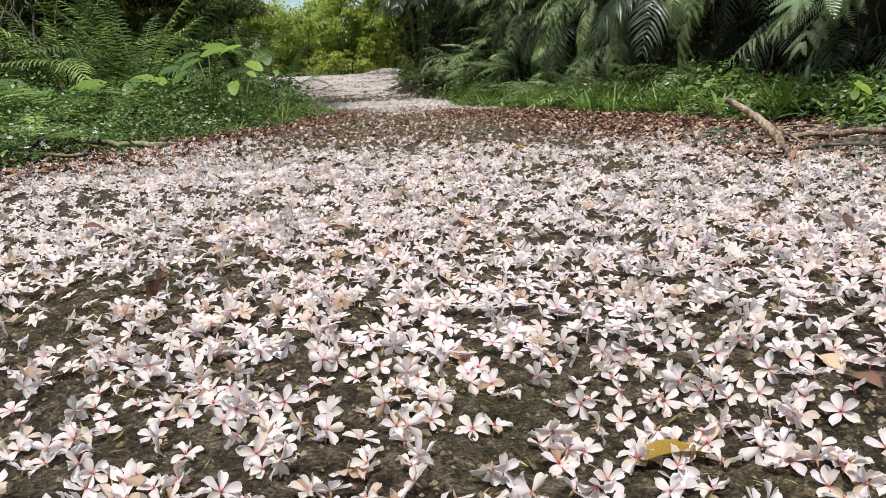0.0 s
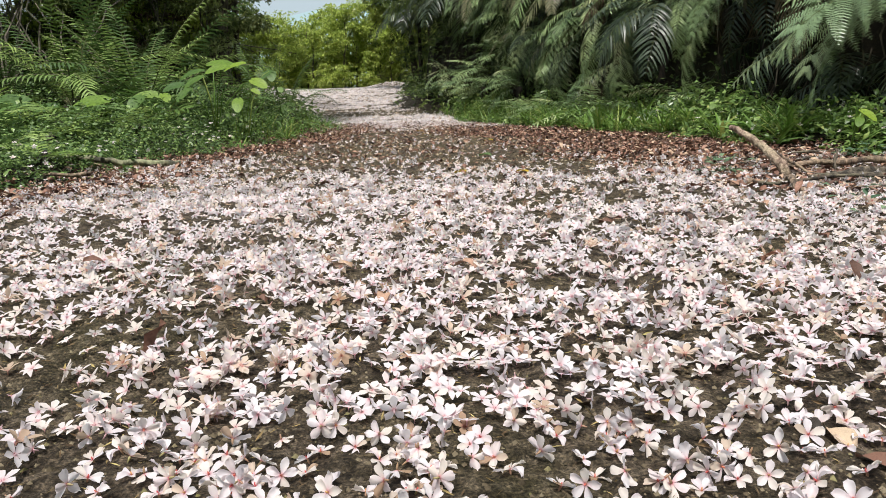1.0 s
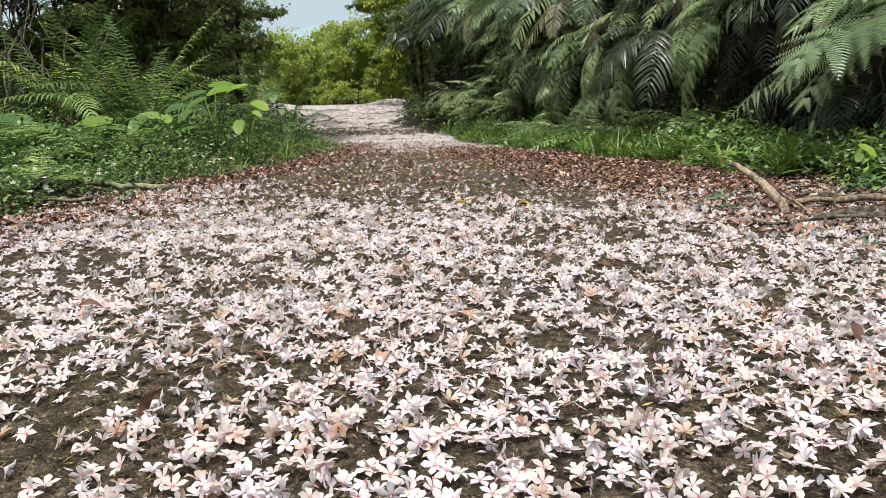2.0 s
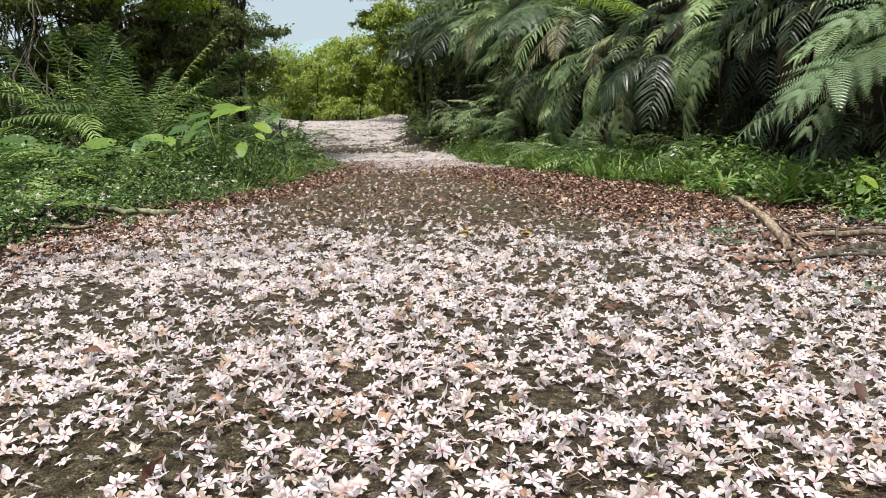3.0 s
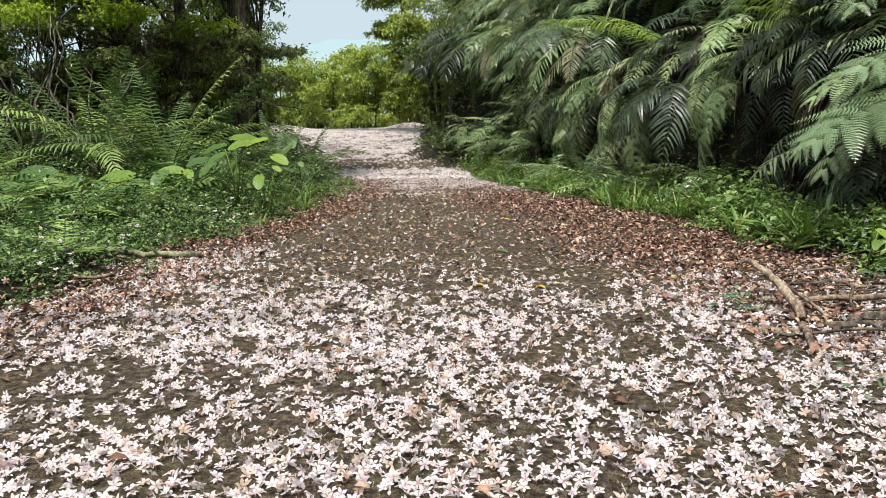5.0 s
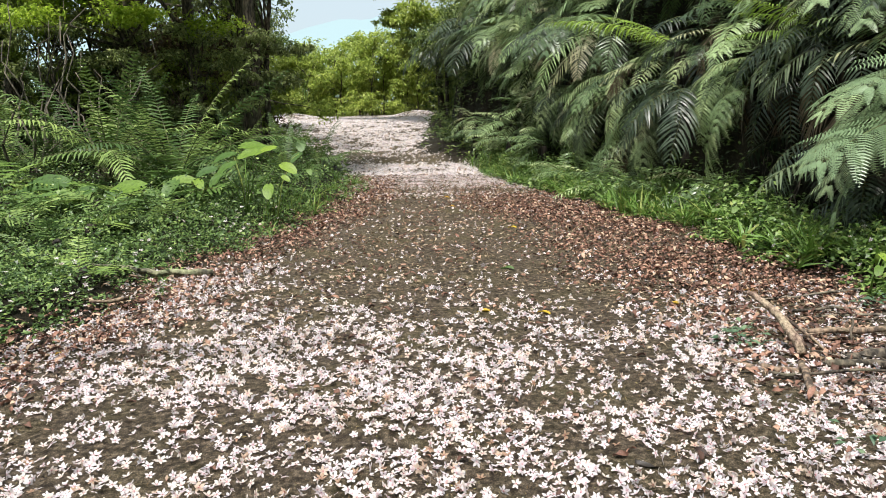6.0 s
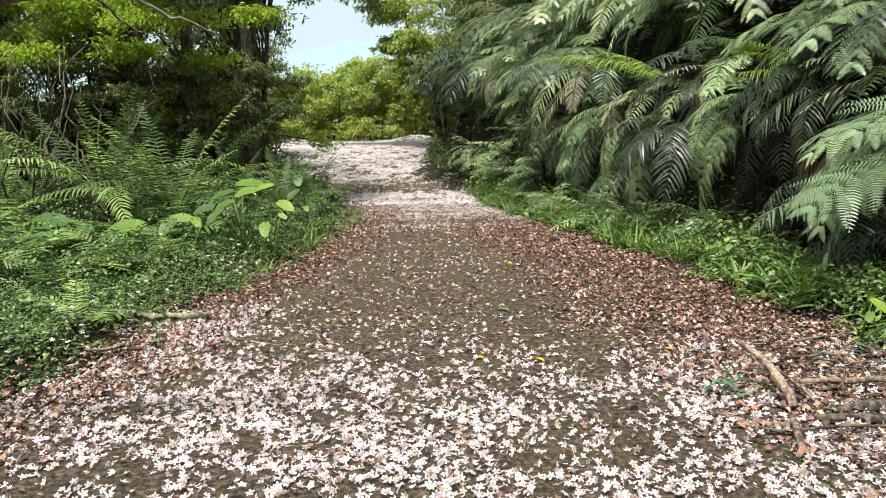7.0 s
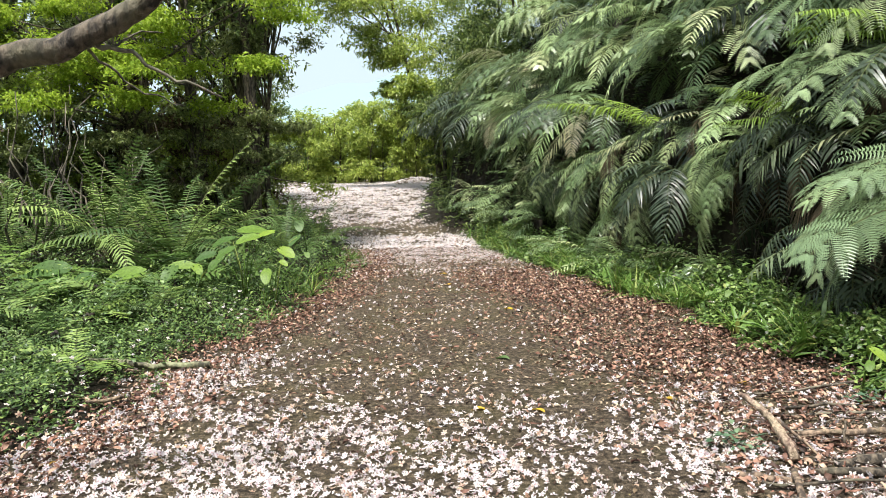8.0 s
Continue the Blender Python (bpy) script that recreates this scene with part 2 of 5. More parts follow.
def wave(x, y, size):
    """Smooth noise from 0 to 1 with lumps of about that many metres."""
    u, v = np.asarray(x) / size + 40.3, np.asarray(y) / size + 17.7
    i, j = np.floor(u).astype(int), np.floor(v).astype(int)
    f, g = u - i, v - j
    f, g = f * f * (3 - 2 * f), g * g * (3 - 2 * g)
    a, b = LATTICE[i % 128, j % 128], LATTICE[(i + 1) % 128, j % 128]
    c, d = LATTICE[i % 128, (j + 1) % 128], LATTICE[(i + 1) % 128, (j + 1) % 128]
    return (a * (1 - f) + b * f) * (1 - g) + (c * (1 - f) + d * f) * g


def beside(x, y):
    """How far a place lies outside the path's left and right edge."""
    return np.interp(y, LEFT_Y, LEFT_X) - x, x - np.interp(y, RIGHT_Y, RIGHT_X)


def height(x, y):
    x, y = np.asarray(x, float), np.asarray(y, float)
    left, right = beside(x, y)
    near = 1 - step(45, 90, np.hypot(x, y))
    z = np.interp(y, RISE_Y, RISE_Z)
    foot = right - 0.5 * (1 - step(6.2, 7.6, y)) * step(0.6, 0.9, right)
    z = z + near * (0.09 * step(0, 0.5, right) + 1.3 * step(0.95, 1.25, foot + 0.3 * (wave(x, y, 0.8) - 0.5)) + 3.0 * step(1.1, 3.4, foot) + 0.3 * np.clip(right - 3.1, 0, 12))
    z = z + near * (0.1 * step(0, 0.7, left) + 0.05 * np.clip(left, 0, 6))
    # low mounds where the far path ends
    z = z + 0.24 * np.exp(-(((x + 7.4) / 1.0) ** 2 + ((y - 30.5) / 0.8) ** 2)) + 0.24 * np.exp(-(((x + 2.2) / 0.9) ** 2 + ((y - 31.5) / 0.8) ** 2))
    off = step(0, 0.6, np.maximum(left, right))
    z = z + near * off * (0.16 * (wave(x, y, 1.1) - 0.5) + 0.07 * (wave(x, y, 0.35) - 0.5))
    z = z + near * (0.006 * (wave(x, y, 0.045) - 0.5) + 0.03 * (wave(x, y, 0.9) - 0.5) + 0.012 * (wave(x, y, 0.22) - 0.5) + 0.008 * (wave(x, y, 0.09) - 0.5) + 0.004 * (wave(x, y, 0.021) - 0.5))
    return z


# ---------------------------------------------------------------- builders
def mesh_of(name, v, f, mats, slot=None, tone=None, smooth=True):
    """A mesh from arrays: places (n, 3), triangles (m, 3), a material for each triangle, a tone for each place."""
    me = bpy.data.meshes.new(name)
    v, f = np.asarray(v, np.float32), np.asarray(f, np.int32)
    me.vertices.add(len(v))
    me.vertices.foreach_set("co", v.ravel())
    me.loops.add(f.size)
    me.loops.foreach_set("vertex_index", f.ravel())
    me.polygons.add(len(f))
    me.polygons.foreach_set("loop_start", np.arange(0, f.size, 3, dtype=np.int32))
    for m in mats:
        me.materials.append(m)
    if slot is not None:
        me.polygons.foreach_set("material_index", np.asarray(slot, np.int32))
    me.polygons.foreach_set("use_smooth", np.full(len(f), smooth))
    if tone is not None:
        me.attributes.new("tone", "FLOAT_VECTOR", "POINT").data.foreach_set("vector", np.asarray(tone, np.float32).ravel())
    me.update(calc_edges=True)
    return me


def part(name, me, parent, m=None, label=""):
    ob = new(name, me)
    ob.parent = parent
    if m is not None:
        ob.matrix_basis = m
    return tagged(ob, label)


def turn(yaw, tilt, roll):
    """Rotations about z after x after y, (n, 3, 3), radians."""
    yaw, tilt, roll = np.broadcast_arrays(np.asarray(yaw, float), tilt, roll)
    cy, sy, ct, st, cr, sr_ = np.cos(yaw), np.sin(yaw), np.cos(tilt), np.sin(tilt), np.cos(roll), np.sin(roll)
    o, l = np.zeros_like(yaw), np.ones_like(yaw)
    rz = np.stack([np.stack([cy, -sy, o], -1), np.stack([sy, cy, o], -1), np.stack([o, o, l], -1)], -2)
    rx = np.stack([np.stack([l, o, o], -1), np.stack([o, ct, -st], -1), np.stack([o, st, ct], -1)], -2)
    ry = np.stack([np.stack([cr, o, sr_], -1), np.stack([o, l, o], -1), np.stack([-sr_, o, cr], -1)], -2)
    return rz @ rx @ ry


def bulk(shapes, pick, place, spin, size, rest=False):
    """Many copies of small shapes (v, f, radial) in one set of arrays. rest: each is let down on its place."""
    vs, fs, ts, base = [], [], [], 0
    pick, place, spin, size = map(np.asarray, (pick, place, spin, size))
    for k, (v, f, radial) in enumerate(shapes):
        at = np.nonzero(pick == k)[0]
        if not len(at):
            continue
        w = np.einsum("nij,vj->nvi", spin[at] * size[at][:, None, None], v)
        if rest:
            w[:, :, 2] -= np.minimum(w[:, :, 2].min(1), 0.0)[:, None] - 0.001
        w += place[at][:, None, :]
        tone = np.empty((len(at), len(v), 3))
        tone[:, :, 0] = radial
        tone[:, :, 1] = RNG.random(len(at))[:, None]
        tone[:, :, 2] = 0
        fs.append((f[None] + base + np.arange(len(at))[:, None, None] * len(v)).reshape(-1, 3))
        vs.append(w.reshape(-1, 3))
        ts.append(tone.reshape(-1, 3))
        base += len(at) * len(v)
    return np.concatenate(vs), np.concatenate(fs), np.concatenate(ts)


def tube(points, radii, sides=8, rough=0.0):
    """A tapered, slightly uneven tube along a line of points: (v, f)."""
    p, r = np.asarray(points, float), np.asarray(radii, float)
    t = np.gradient(p, axis=0)
    t /= np.linalg.norm(t, axis=1)[:, None]
    up = np.where(np.abs(t[:, 2:]) < 0.9, [[0, 0, 1.0]], [[1.0, 0, 0]])
    a = np.cross(t, up)
    a /= np.linalg.norm(a, axis=1)[:, None]
    b = np.cross(t, a)
    ang = np.linspace(0, 2 * np.pi, sides, endpoint=False)
    rr = r[:, None] * (1 + rough * (RNG.random((len(p), sides)) - 0.5))
    v = p[:, None] + rr[..., None] * (np.cos(ang)[None, :, None] * a[:, None] + np.sin(ang)[None, :, None] * b[:, None])
    v = v.reshape(-1, 3)
    f = []
    for i in range(len(p) - 1):
        for j in range(sides):
            q = (i * sides + j, i * sides + (j + 1) % sides, (i + 1) * sides + (j + 1) % sides, (i + 1) * sides + j)
            f += [(q[0], q[1], q[2]), (q[0], q[2], q[3])]
    for end, flip in ((0, 1), (len(p) - 1, 0)):
        for j in range(1, sides - 1):
            tri = (end * sides, end * sides + j, end * sides + j + 1)
            f.append(tri[::-1] if flip else tri)
    return v, np.array(f)


def wander(a, b, n, sway, droop=0.0):
    """A line of n points from a to b that sways a little."""
    a, b = np.asarray(a, float), np.asarray(b, float)
    s = np.linspace(0, 1, n)[:, None]
    line = a + (b - a) * s
    kick = np.cumsum(RNG.normal(0, 1, (n, 3)), axis=0)
    kick -= kick[:1] + (kick[-1:] - kick[:1]) * s
    line += kick * sway
    line[:, 2] += droop * 4 * (s * (1 - s))[:, 0]
    return line


def merged(pieces):
    """Joins (v, f) pairs."""
    vs, fs, base = [], [], 0
    for v, f in pieces:
        vs.append(v)
        fs.append(np.asarray(f) + base)
        base += len(v)
    return np.concatenate(vs), np.concatenate(fs)


def blade(length, width, fold=0.25, droop=0.2, steps=3, belly=0.5):
    """A leaf blade along +y, folded on its midrib and drooping to its tip: (v, f, radial)."""
    v, f, radial = [], [], []
    for i in range(steps + 1):
        s = i / steps
        w = width / 2 * (np.sin(np.pi * s ** (np.log(0.5) / np.log(belly))) if 0 < i < steps else 0.06)
        z = -droop * length * s * s
        v += [(-w, s * length, z + fold * w), (0, s * length, z), (w, s * length, z + fold * w)]
        radial += [s] * 3
    for i in range(steps):
        a = i * 3
        for k in (0, 1):
            f += [(a + k, a + k + 1, a + k + 4), (a + k, a + k + 4, a + k + 3)]
    return np.array(v, float), np.array(f), np.array(radial)


def frond_arrays(length, pairs, reach, pinnules, leaf, rise_from, rise_to, droop=0.5, gap=0.12, forward=66, teeth=0.3, tooth=0.0):
    """A fern frond along +y. reach: the longest side branch; pinnules: steps of its toothed ribbon (0: plain blades); leaf: half the width of a branch, or of a leaflet where tooth gives the length of its leaflets.
    It leaves at rise_from degrees and ends at rise_to."""
    s = np.linspace(0, 1, 41)
    ang = np.radians(rise_from + (rise_to - rise_from) * s ** 0.8)
    step_ = length / 40
    p = np.zeros((41, 3))
    side_sway = RNG.normal(0, 0.05)
    for i in range(1, 41):
        p[i] = p[i - 1] + step_ * np.array([side_sway * s[i], np.cos(ang[i]), np.sin(ang[i])])
    thick = np.linspace(0.0075, 0.0015, 41) * (length / 1.5) ** 0.5
    cut = max(int(gap * 40), 3)
    stalk = tube(p[:cut + 1:2] if cut % 2 == 0 else p[:cut + 1], thick[:cut + 1:2] if cut % 2 == 0 else thick[:cut + 1], 5)
    spine = tube(p[cut::3], thick[cut::3], 4)
    lv, lf = [], []
    for i in range(pairs):
        u = gap + (1 - gap) * (i + 0.5) / pairs
        k = min(int(u * 40), 39)
        at = p[k] + (p[k + 1] - p[k]) * (u * 40 - k)
        t = p[k + 1] - p[k]
        t /= np.linalg.norm(t)
        n = np.cross(np.array([1.0, 0, 0]), t)
        w = (u - gap) / (1 - gap)
        far = reach * (np.sin(np.pi * (0.16 + 0.80 * w ** 0.85)) ** 0.8) * RNG.uniform(0.88, 1.06)
        for hand in (-1, 1):
            a = radians(forward + RNG.uniform(-7, 7) - 18 * w)
            d = math.cos(a) * t + math.sin(a) * np.array([hand, 0, 0]) + n * RNG.uniform(-0.05, 0.14)
            d /= np.linalg.norm(d)
            drop = droop * RNG.uniform(0.6, 1.4)
            twist = RNG.normal(0, 0.3)
            if pinnules == 0:
                q = [at, at + d * far * 0.5 + n * 0.004 - [0, 0, drop * far * 0.2], at + d * far - [0, 0, drop * far * 0.6]]
                c = np.cross(n, d)
                c /= np.linalg.norm(c)
                b0 = len(lv)
                lv += [q[0] - c * leaf * 0.4, q[0] + c * leaf * 0.4, q[1] - c * leaf * 0.5, q[1] + c * leaf * 0.5, q[2]]
                lf += [(b0, b0 + 1, b0 + 3), (b0, b0 + 3, b0 + 2), (b0 + 2, b0 + 3, b0 + 4)]
                continue
            if tooth:
                # a feather of narrow leaflets on both sides of a thin rib
                rib = len(lv)
                for j in range(4):
                    x = j / 3
                    mid = at + d * far * x - np.array([0, 0, drop * far * x * x * 0.6])
                    lv += [mid - t * 0.0022, mid + t * 0.0022]
                    if j:
                        lf += [(rib + 2 * j - 2, rib + 2 * j - 1, rib + 2 * j + 1), (rib + 2 * j - 2, rib + 2 * j + 1, rib + 2 * j)]
                for j in range(pinnules + 1):
                    x = 0.06 + 0.94 * j / pinnules
                    mid = at + d * far * x - np.array([0, 0, drop * far * x * x * 0.6])
                    dx = d - np.array([0, 0, drop * x * 1.2])
                    dx /= np.linalg.norm(dx)
                    c = np.cross(n, dx)
                    c = c / np.linalg.norm(c) + n * twist * 0.6
                    c /= np.linalg.norm(c)
                    size = tooth * min(1.0, 1.3 * (1 - x) ** 0.6 + 0.12) * (0.35 + 0.65 * far / reach)
                    for flip in (-1, 1):
                        e = 0.97 * c * flip + 0.22 * dx
                        w0, b0 = dx * leaf * (0.5 + 0.5 * size / tooth), len(lv)
                        sag = np.array([0, 0, -size * RNG.uniform(0.05, 0.2)])
                        lv += [mid - w0 * 0.8, mid + e * size * 0.6 - w0 * 0.7 + sag * 0.3, mid + e * size + sag, mid + e * size * 0.6 + w0 * 0.7 + sag * 0.3, mid + w0 * 0.8]
                        lf += [(b0, b0 + 1, b0 + 4), (b0 + 4, b0 + 1, b0 + 3), (b0 + 1, b0 + 2, b0 + 3)]
                continue
            # a toothed ribbon that bends down to its tip
            b0 = len(lv)
            for j in range(pinnules + 1):
                x = 0.02 + 0.98 * j / pinnules
                mid = at + d * far * x - np.array([0, 0, drop * far * x * x * 0.6])
                dx = d - np.array([0, 0, drop * x * 1.2])
                dx /= np.linalg.norm(dx)
                c = np.cross(n, dx)
                c = c / np.linalg.norm(c) + n * twist
                c /= np.linalg.norm(c)
                half = leaf * (min(1.0, 1.3 * (1 - x) ** 0.6 + 0.06) if j else 0.5) * (0.4 + 0.6 * far / reach) * (1.0 if j % 2 else 1 - teeth)
                lv += [mid - c * half + dx * half * teeth, mid + c * half + dx * half * teeth]
                if j:
                    k0 = b0 + 2 * j
                    lf += [(k0 - 2, k0 - 1, k0 + 1), (k0 - 2, k0 + 1, k0)]
    v, f = merged([spine, (np.array(lv), np.array(lf))])
    return v, f, np.arange(len(f)) < len(spine[1]), stalk


def frond_mesh(name, leaf_material, **shape):
    v, f, slot, stalk = frond_arrays(**shape)
    return mesh_of(name, v, f, [leaf_material, FERN_STALK], slot, smooth=False), mesh_of("stalk", *stalk, [FERN_STALK])


def fern(name, at, meshes, count, facing, spread, size, lean=(0, 0), trunk=0.0, label="", category="fern", group="", crown_z=None):
    """A fern at a place: a stub of trunk and a whorl of fronds that open round the way it faces (degrees from +y, to the left)."""
    x, y = at
    z = float(height(x, y))
    trunk = trunk if crown_z is None else max(crown_z - z, 0.1)
    top = new(name)
    top.location = (x, y, z - 0.03)
    tv, tf = tube(wander((0, 0, -0.05), (0, 0, trunk + 0.06), 9, 0.008), np.linspace(0.06, 0.045, 9), 11, 1.0)
    part("trunk", mesh_of("fern_trunk", tv, tf, [FIBRE]), top)
    for i in range(count):
        a = facing + spread * ((i + 0.5) / count - 0.5) * 2 + RNG.uniform(-12, 12)
        m = pose(0, 0, trunk + 0.04, 0, 0, a) @ pose(0, 0, 0, RNG.uniform(*lean), RNG.uniform(-14, 14), 0)
        k = size * RNG.uniform(0.8, 1.12)
        leaf_mesh, stalk_mesh = meshes[RNG.integers(len(meshes))]
        frond = part("frond", leaf_mesh, top, m @ Matrix.Diagonal((k * RNG.choice([-1, 1]), k, k, 1)))
        part("stalk", stalk_mesh, frond)
    return tagged(top, label, category, group)

# ---------------------------------------------------------------- ground
def axis(marks):
    """Lines of a grid: (from, to, step) stretches, one after the other."""
    return np.unique(np.concatenate([np.arange(a, b, s) for a, b, s in marks] + [[marks[-1][1]]]))


gx = axis([(-3000, -400, 650), (-400, -60, 85), (-60, -14, 4), (-14, -4, 0.4), (-4, -2.9, 0.12), (-2.9, -0.9, 0.045), (-0.9, 0.9, 0.016), (0.9, 2.9, 0.045), (2.9, 6, 0.12), (6, 14, 0.5), (14, 60, 4), (60, 400, 85), (400, 3000, 650)])
gy = axis([(-3000, -400, 650), (-400, -60, 85), (-60, -10, 5), (-10, -1, 0.5), (-1, 0.4, 0.12), (0.4, 0.55, 0.045), (0.55, 1.7, 0.016), (1.7, 6, 0.045), (6, 15, 0.09), (15, 36, 0.35), (36, 90, 4), (90, 400, 60), (400, 3000, 650)])
mx, my = np.meshgrid(gx, gy)
mz = height(mx, my)
grain = 1 - step(5, 8, np.hypot(mx, my))
mz = mz + grain * 0.006 * (np.random.default_rng(5).random(mx.shape) - 0.5)
gi = np.arange(mx.size).reshape(mx.shape)
quads = np.stack([gi[:-1, :-1], gi[:-1, 1:], gi[1:, 1:], gi[1:, :-1]], -1).reshape(-1, 4)
gf = np.concatenate([quads[:, [0, 1, 2]], quads[:, [0, 2, 3]]])
ground_mesh = mesh_of("ground", np.stack([mx, my, mz], -1).reshape(-1, 3), gf, [SOIL])
gl, gr = beside(mx, my)
trodden = 1 - step(-0.25, 0.3, np.maximum(gl, gr) + 0.5 * (wave(mx, my, 0.3) - 0.5))
ground_mesh.attributes.new("trodden", "FLOAT", "POINT").data.foreach_set("value", trodden.astype(np.float32).ravel())
tagged(new("ground", ground_mesh), "damp brown earth path between forest floor and a steep bank", "ground", kind="structure")

# far hills, their haze painted on as a pale blue glow
haze, hn, hl, hb = material("hill_haze_glow")
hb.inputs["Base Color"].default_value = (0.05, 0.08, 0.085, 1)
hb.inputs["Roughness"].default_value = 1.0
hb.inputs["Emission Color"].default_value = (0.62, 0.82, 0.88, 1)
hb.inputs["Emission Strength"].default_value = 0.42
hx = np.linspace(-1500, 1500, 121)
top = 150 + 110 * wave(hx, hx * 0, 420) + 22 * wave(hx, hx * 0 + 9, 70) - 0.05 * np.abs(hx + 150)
hv = np.concatenate([np.stack([hx, 1500 + 0 * hx, -20 + 0 * hx], -1), np.stack([hx, 1750 + 0 * hx, top], -1), np.stack([hx, 2000 + 0 * hx, -20 + 0 * hx], -1)])
hf = []
for i in range(120):
    for k in (0, 121):
        hf += [(k + i, k + i + 1, k + i + 122), (k + i, k + i + 122, k + i + 121)]
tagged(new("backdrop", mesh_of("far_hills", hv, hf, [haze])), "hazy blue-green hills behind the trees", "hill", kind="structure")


# ---------------------------------------------------------------- ferns
BIG = [frond_mesh("big_frond", FERN, length=RNG.uniform(1.5, 2.0), pairs=27, reach=0.32, pinnules=5, leaf=0.016, rise_from=rf, rise_to=rt, droop=dr, forward=70)
       for rf, rt, dr in ((50, -68, 0.6), (25, -80, 0.9), (15, -70, 0.7), (30, -30, 0.6))]
BIG += [frond_mesh("feathery_frond", FERN, length=RNG.uniform(1.5, 1.9), pairs=10, reach=0.46, pinnules=13, leaf=0.0085, tooth=0.078, rise_from=rf, rise_to=rt, droop=dr, forward=62)
        for rf, rt, dr in ((38, -60, 0.8), (58, -40, 0.5), (45, -88, 0.6), (65, -55, 0.9))]
BIG_PALE = [frond_mesh("broad_frond", FERN_PALE, length=RNG.uniform(1.5, 1.9), pairs=9, reach=0.56, pinnules=17, leaf=0.008, tooth=0.095, rise_from=rf, rise_to=rt, droop=dr, forward=60)
            for rf, rt, dr in ((42, -48, 0.5), (32, -60, 0.65), (52, -35, 0.5))]
NEAR_PALE = [frond_mesh("wide_frond", FERN_PALE, length=RNG.uniform(1.5, 1.7), pairs=9, reach=0.58, pinnules=17, leaf=0.0085, tooth=0.088, rise_from=rf, rise_to=rt, droop=dr, forward=60, gap=0.2)
             for rf, rt, dr in ((42, -46, 0.45), (34, -58, 0.55), (30, -30, 0.4))]
BIG_SHADED = [frond_mesh("shaded_frond", FERN_SHADED, length=RNG.uniform(1.5, 1.9), pairs=19, reach=0.38, pinnules=5, leaf=0.023, rise_from=rf, rise_to=rt, droop=dr, forward=68)
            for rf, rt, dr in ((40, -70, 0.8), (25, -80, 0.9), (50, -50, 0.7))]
BIG_NEW = [frond_mesh("young_frond", FERN_NEW, length=1.55, pairs=36, reach=0.27, pinnules=5, leaf=0.011, rise_from=rf, rise_to=rt, droop=0.9, forward=72)
           for rf, rt in ((34, 0), (24, -14))]
FINE = [frond_mesh("fine_frond", FERN, length=RNG.uniform(0.85, 1.05), pairs=15, reach=0.24, pinnules=5, leaf=0.016, rise_from=rf, rise_to=rt, droop=0.5, forward=68)
        for rf, rt in ((50, -25), (35, -45), (65, 0), (25, -15))]
FINE_MID = [frond_mesh("low_frond", FERN_MID, length=RNG.uniform(0.85, 1.05), pairs=12, reach=0.3, pinnules=8, leaf=0.026, rise_from=rf, rise_to=rt, droop=0.35, teeth=0.5)
            for rf, rt in ((45, -20), (30, -30), (55, 5))]
FINE_NEW = [frond_mesh("light_frond", FERN_LIGHT, length=0.95, pairs=11, reach=0.34, pinnules=10, leaf=0.03, rise_from=rf, rise_to=rt, droop=0.15, forward=72, teeth=0.5)
            for rf, rt in ((35, -10), (24, -15))]
PLAIN = [frond_mesh("plain_frond", FERN_MID, length=RNG.uniform(1.2, 1.45), pairs=28, reach=0.17, pinnules=0, leaf=0.016, rise_from=rf, rise_to=rt, droop=0.7, gap=0.15)
         for rf, rt in ((80, 25), (72, -10), (62, -35), (85, 50), (70, 30))]
DEAD = [frond_mesh("withered_frond", FERN_DEAD, length=1.3, pairs=18, reach=0.3, pinnules=5, leaf=0.014, rise_from=rf, rise_to=-88, droop=1.4, forward=48)
        for rf in (10, -30)]

BANK = "ferns on the bank"
RNG = np.random.default_rng(21)
# tree ferns in rows up the bank, their fronds hanging over one another
for off, lift, size in ((1.3, 0.15, 0.6), (1.75, 0.25, 0.8), (2.3, 0.3, 0.95), (2.9, 0.35, 1.0), (3.5, 0.5, 1.05), (4.2, 0.6, 1.1), (5.0, 0.7, 1.2)):
    gap = 0.85 + 0.09 * off
    for i in range(int(13.5 / gap)):
        y = 3.3 + gap * (i + RNG.uniform(-0.3, 0.3)) + 0.3 * off
        if (off < 2 and 4.6 < y < 7.6) or wave(y, off * 1.3, 1.1) < 0.3:
            continue
        x = float(np.interp(y, RIGHT_Y, RIGHT_X)) + off + RNG.uniform(-0.15, 0.15)
        # every third plant takes the shade-darkened green, to deepen the gaps
        shaded = (i + int(off * 2)) % 3 == 0
        fern("tree_fern", (x, y), BIG_SHADED if shaded else BIG, int(RNG.integers(5, 8)) if shaded else int(RNG.integers(4, 7)), 84 + RNG.uniform(-14, 14) + 0.8 * (y - 4), 80, size * RNG.uniform(0.85, 1.12) * (0.85 if shaded else 1.0), (-16, 12), lift * (0.5 if shaded else 1.4), "tree fern with long dark green arching fronds on the bank", "tree fern", BANK)
